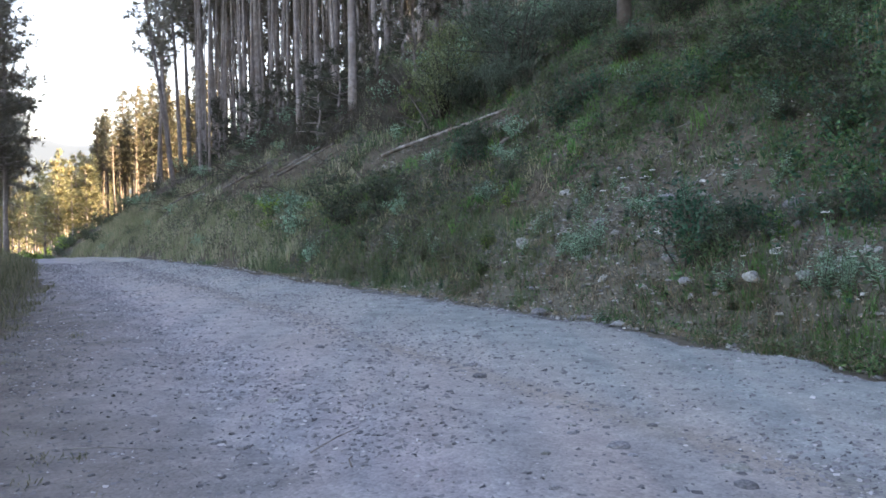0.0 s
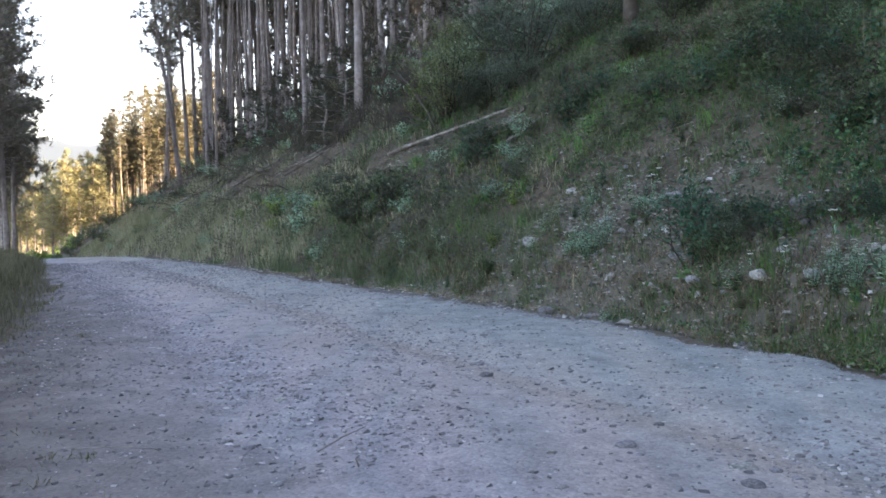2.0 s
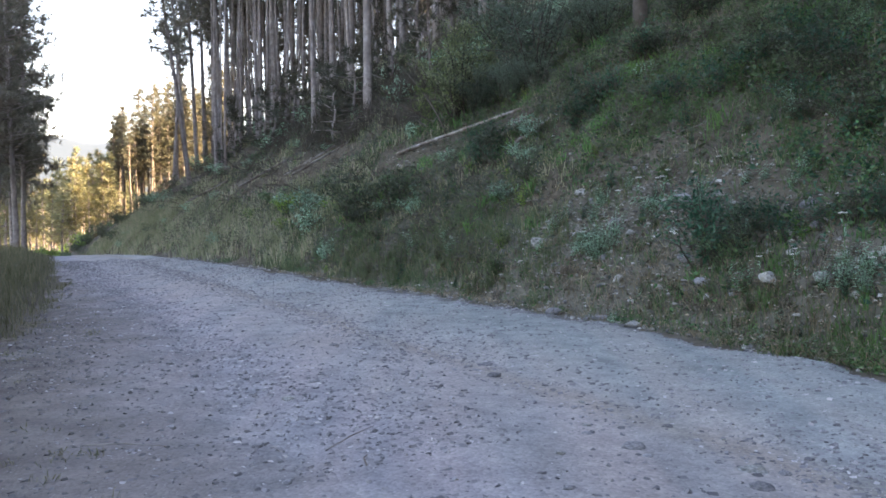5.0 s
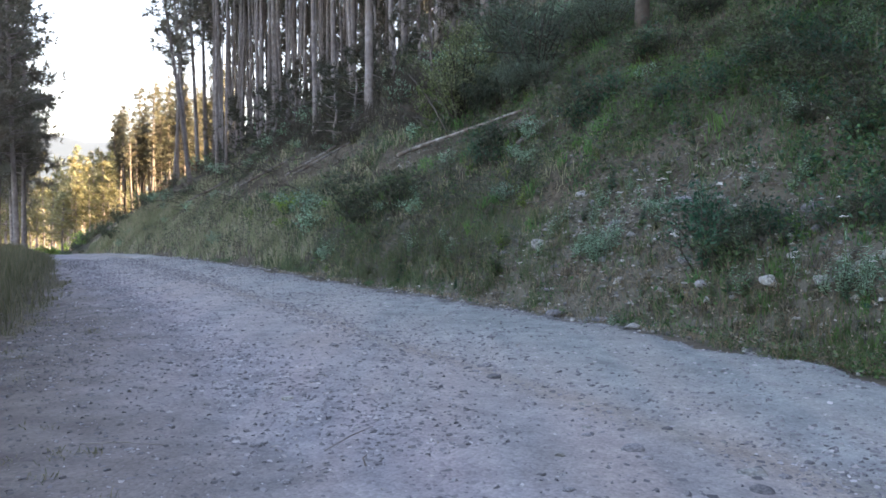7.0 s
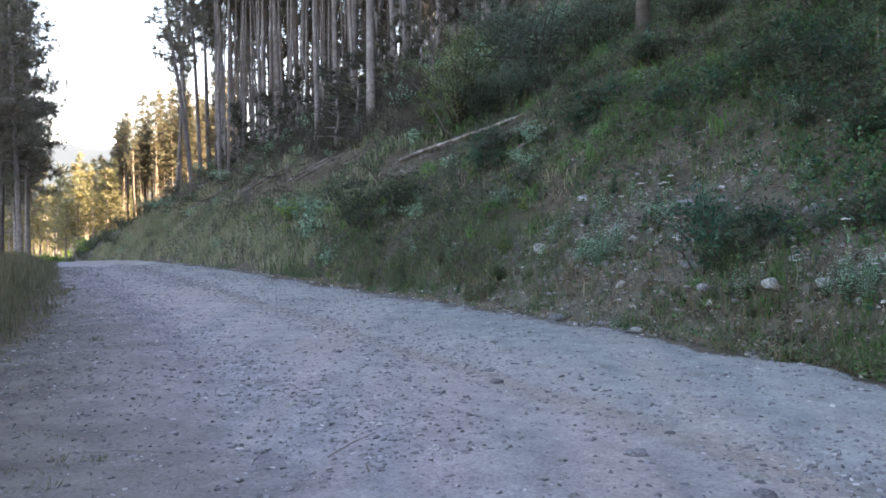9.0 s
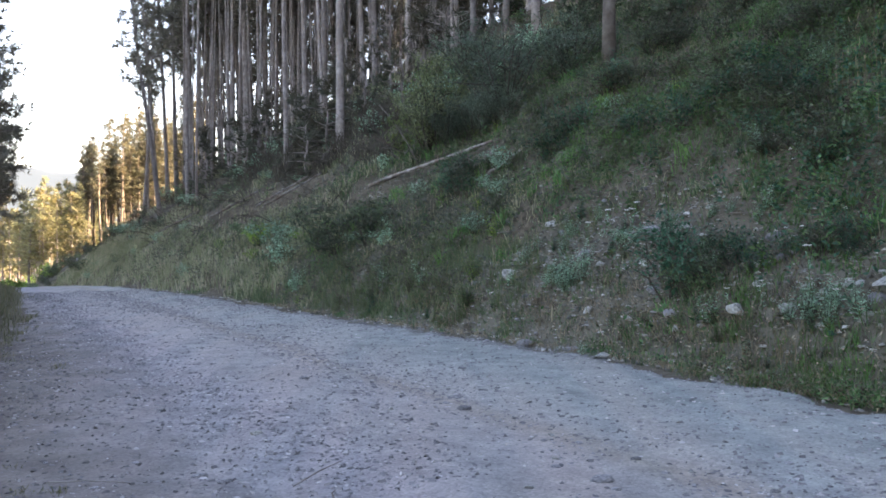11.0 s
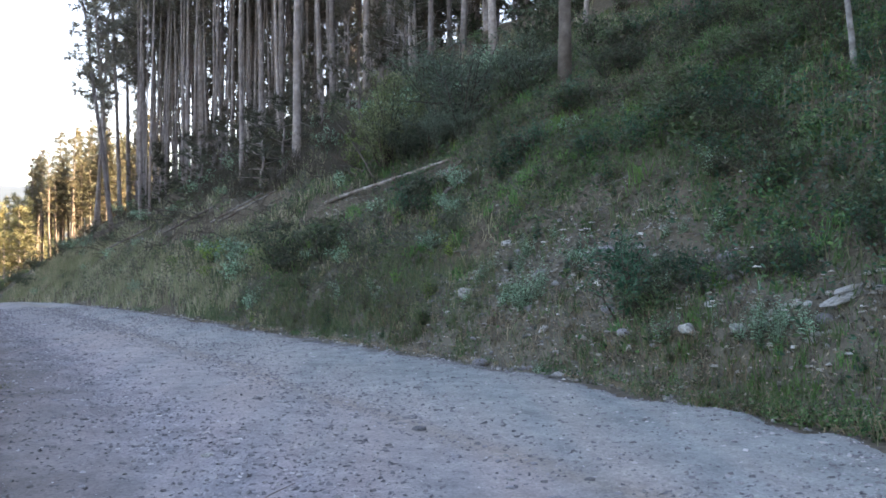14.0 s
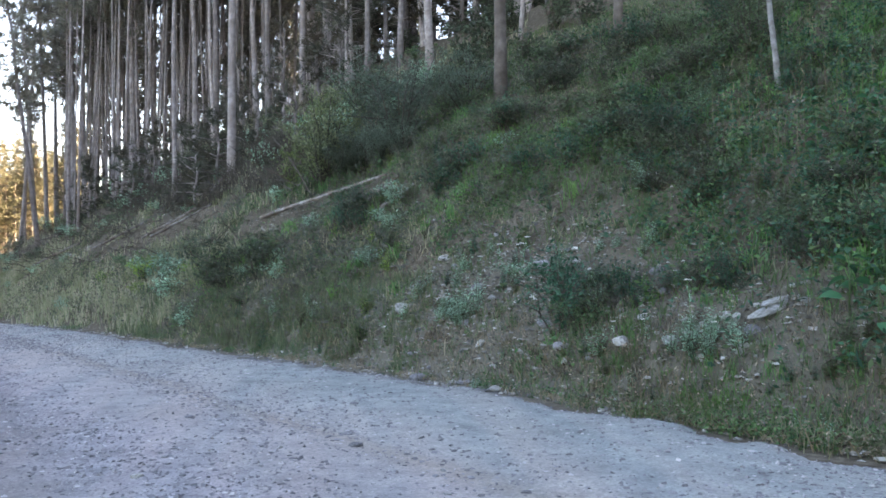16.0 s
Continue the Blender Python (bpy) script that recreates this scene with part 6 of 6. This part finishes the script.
for i, (s, q, size) in enumerate(((7.12, 4.57, 0.06), (6.54, 4.29, 0.06), (6.85, 4.3, 0.035), (4.1, 3.73, 0.065), (3.9, 3.66, 0.028), (3.15, 3.77, 0.055), (8.47, 3.84, 0.055), (8.8, 3.7, 0.05), (8.71, 5.69, 0.045), (4.51, 3.69, 0.03), (12.5, 7.5, 0.07), (15.0, 7.5, 0.08), (25.5, 5.5, 0.1))):
    stone(GREY[1 + i % 2], s, q, size * 1.15, 61 * i, "dark grey rounded stone lying on the gravel", "stones on the road", 0.12, 1.25)
for i, (s, q, size) in enumerate(((3.4, 4.01, 0.075), (6.72, 3.62, 0.04), (5.33, 4.31, 0.032), (4.15, 3.19, 0.03), (6.63, 2.38, 0.045), (4.7, 3.85, 0.028))):
    stone(PALE[i % 5], s, q, size * 1.35, 61 * i, "pale stone lying on the gravel", "stones on the road", 0.1, 1.2)
for i in range(155):
    s = 3.0 + 17 * rng.random() ** 1.4
    q = rng.uniform(float(edge_left(s)) + 0.2, 7.7)
    if i % 7 < 2:                                     # stones gather along the ridges between the wheel tracks
        q = rng.choice((1.9, 4.05, 4.3)) + 0.06 * s + rng.gauss(0, 0.3)
    stone((GREY * 9 + PALE)[i % 50], s, q, 0.015 + 0.027 * rng.random() ** 2.2, rng.uniform(0, 360), "loose grey stone on the gravel road", "stones on the road", 0.15, rng.uniform(1, 1.6))
for i in range(44):
    s = 5.5 + 15 * rng.random() ** 1.2
    stone((PALE + GREY)[rng.choice((0, 1, 2, 3, 4, 5, 7))], s, float(gravel_right(s)) + rng.gauss(0.0, 0.09), rng.uniform(0.022, 0.055), rng.uniform(0, 360), "pale flat stone chip at the gravel's edge", "stones along the edge", 0.25, rng.uniform(1.1, 1.8), rng.uniform(0, 15))

# loose gravel: many small stones in one mesh
def pebbles(name, s, q, z, size, mat, label, seed):
    g = np.random.default_rng(seed)
    v0 = np.array([(1, 0, -0.6), (0.1, 1, -0.6), (-1, 0.1, -0.6), (0, -1, -0.5), (0.5, 0.5, 0.7), (-0.5, -0.4, 0.75)], float)
    f0 = np.array([(0, 1, 4), (1, 2, 4), (4, 2, 5), (2, 3, 5), (3, 0, 5), (0, 4, 5)])
    n = len(s)
    x, y = xy(s, q)
    jit = 1 + 0.28 * g.normal(0, 1, (n, len(v0), 1))
    a = g.uniform(0, 6.283, n)
    sx, sy, sz = size * g.uniform(0.9, 1.8, n), size * g.uniform(0.7, 1.2, n), size * g.uniform(0.25, 0.6, n)
    p = v0[None] * np.clip(jit, 0.5, 1.5) * np.stack((sx, sy, sz), 1)[:, None, :]
    c, d = np.cos(a)[:, None], np.sin(a)[:, None]
    verts = np.stack((p[..., 0] * c - p[..., 1] * d + x[:, None], p[..., 0] * d + p[..., 1] * c + y[:, None], p[..., 2] + (z + 0.25 * size)[:, None]), -1).reshape(-1, 3)
    faces = (f0[None] + (np.arange(n) * len(v0))[:, None, None]).reshape(-1, 3)
    return tagged(new(name, mesh_of(name, verts, faces, mat)), label, "gravel", kind="stuff")


n = 112000
s = np.where(nrng.random(n) < 0.97, 2.6 + 30 * nrng.random(n) ** 2.1, nrng.uniform(-6, 2.6, n))
s = s - nrng.exponential(0.7, n) * (s < 4.5)
k = nrng.uniform(0.02, 1.04, n)
across = edge_left(s) + (gravel_right(s) - edge_left(s)) * k
keep = nrng.random(n) < 0.3 + 0.45 * smooth(-0.2, 0.4, grain(s / 3.0, k * 9, 51)) + 0.5 * (k > 0.93) + 0.5 * 0.8 * np.exp(-((across - 1.95 - 0.06 * s) / 0.45) ** 2) + 0.25 * np.exp(-((across - 4.05 - 0.06 * s) / 0.25) ** 2) - 0.12 * np.exp(-((across - 3.2 - 0.06 * s) / 0.5) ** 2)
s, k = s[keep], k[keep]
q = edge_left(s) + (gravel_right(s) - edge_left(s)) * k
size = 0.0032 + 0.018 * nrng.random(len(s)) ** 4.3 + 0.00035 * np.clip(s, 0, 60)
dusty = q - 0.115 * s + 0.5 * grain(s / 1.1, q / 0.7, 70) < nrng.uniform(0.0, 1.1, len(s))
for pick, mat, text in ((~dusty, M_GRAVEL, "loose grey gravel scattered over the packed road"), (dusty, M_DUSTY, "dull dirty gravel along the road's trodden margin")):
    pebbles("loose_gravel", s[pick], q[pick], road_top(s[pick], k[pick]), size[pick], mat, text, 61)
s, q = scatter(52000, 3, 45, 7.75, 13.5, lambda s, q: (0.05 + 0.9 * scree_at(s, q) ** 1.5) * np.where(s > 24, 0.5, 1))
near_s, near_q = nrng.normal(11.0, 1.9, 2400), nrng.normal(9.85, 0.5, 2400)
s, q = np.concatenate((s, near_s[near_q > 8.4])), np.concatenate((q, near_q[near_q > 8.4]))
pebbles("scree", s, q, height(s, q), 0.009 + 0.045 * nrng.random(len(s)) ** 2.6 + 0.0006 * np.clip(s - 15, 0, 30), M_SCREE, "broken stone chips in the bank's bare soil", 62)
s, q = scatter(5200, 3, 32, 7.2, 8.5, lambda s, q: np.exp(-((q - 7.8) / 0.28) ** 2) * (0.5 + 0.5 * grain(s / 0.7, q / 0.3, 63)))
q = beside(s, q)
pebbles("edge_rubble", s, q, height(s, q) + 0.02, 0.008 + 0.042 * nrng.random(len(s)) ** 3, M_SCREE, "flat stone chips along the edge of the road", 64)
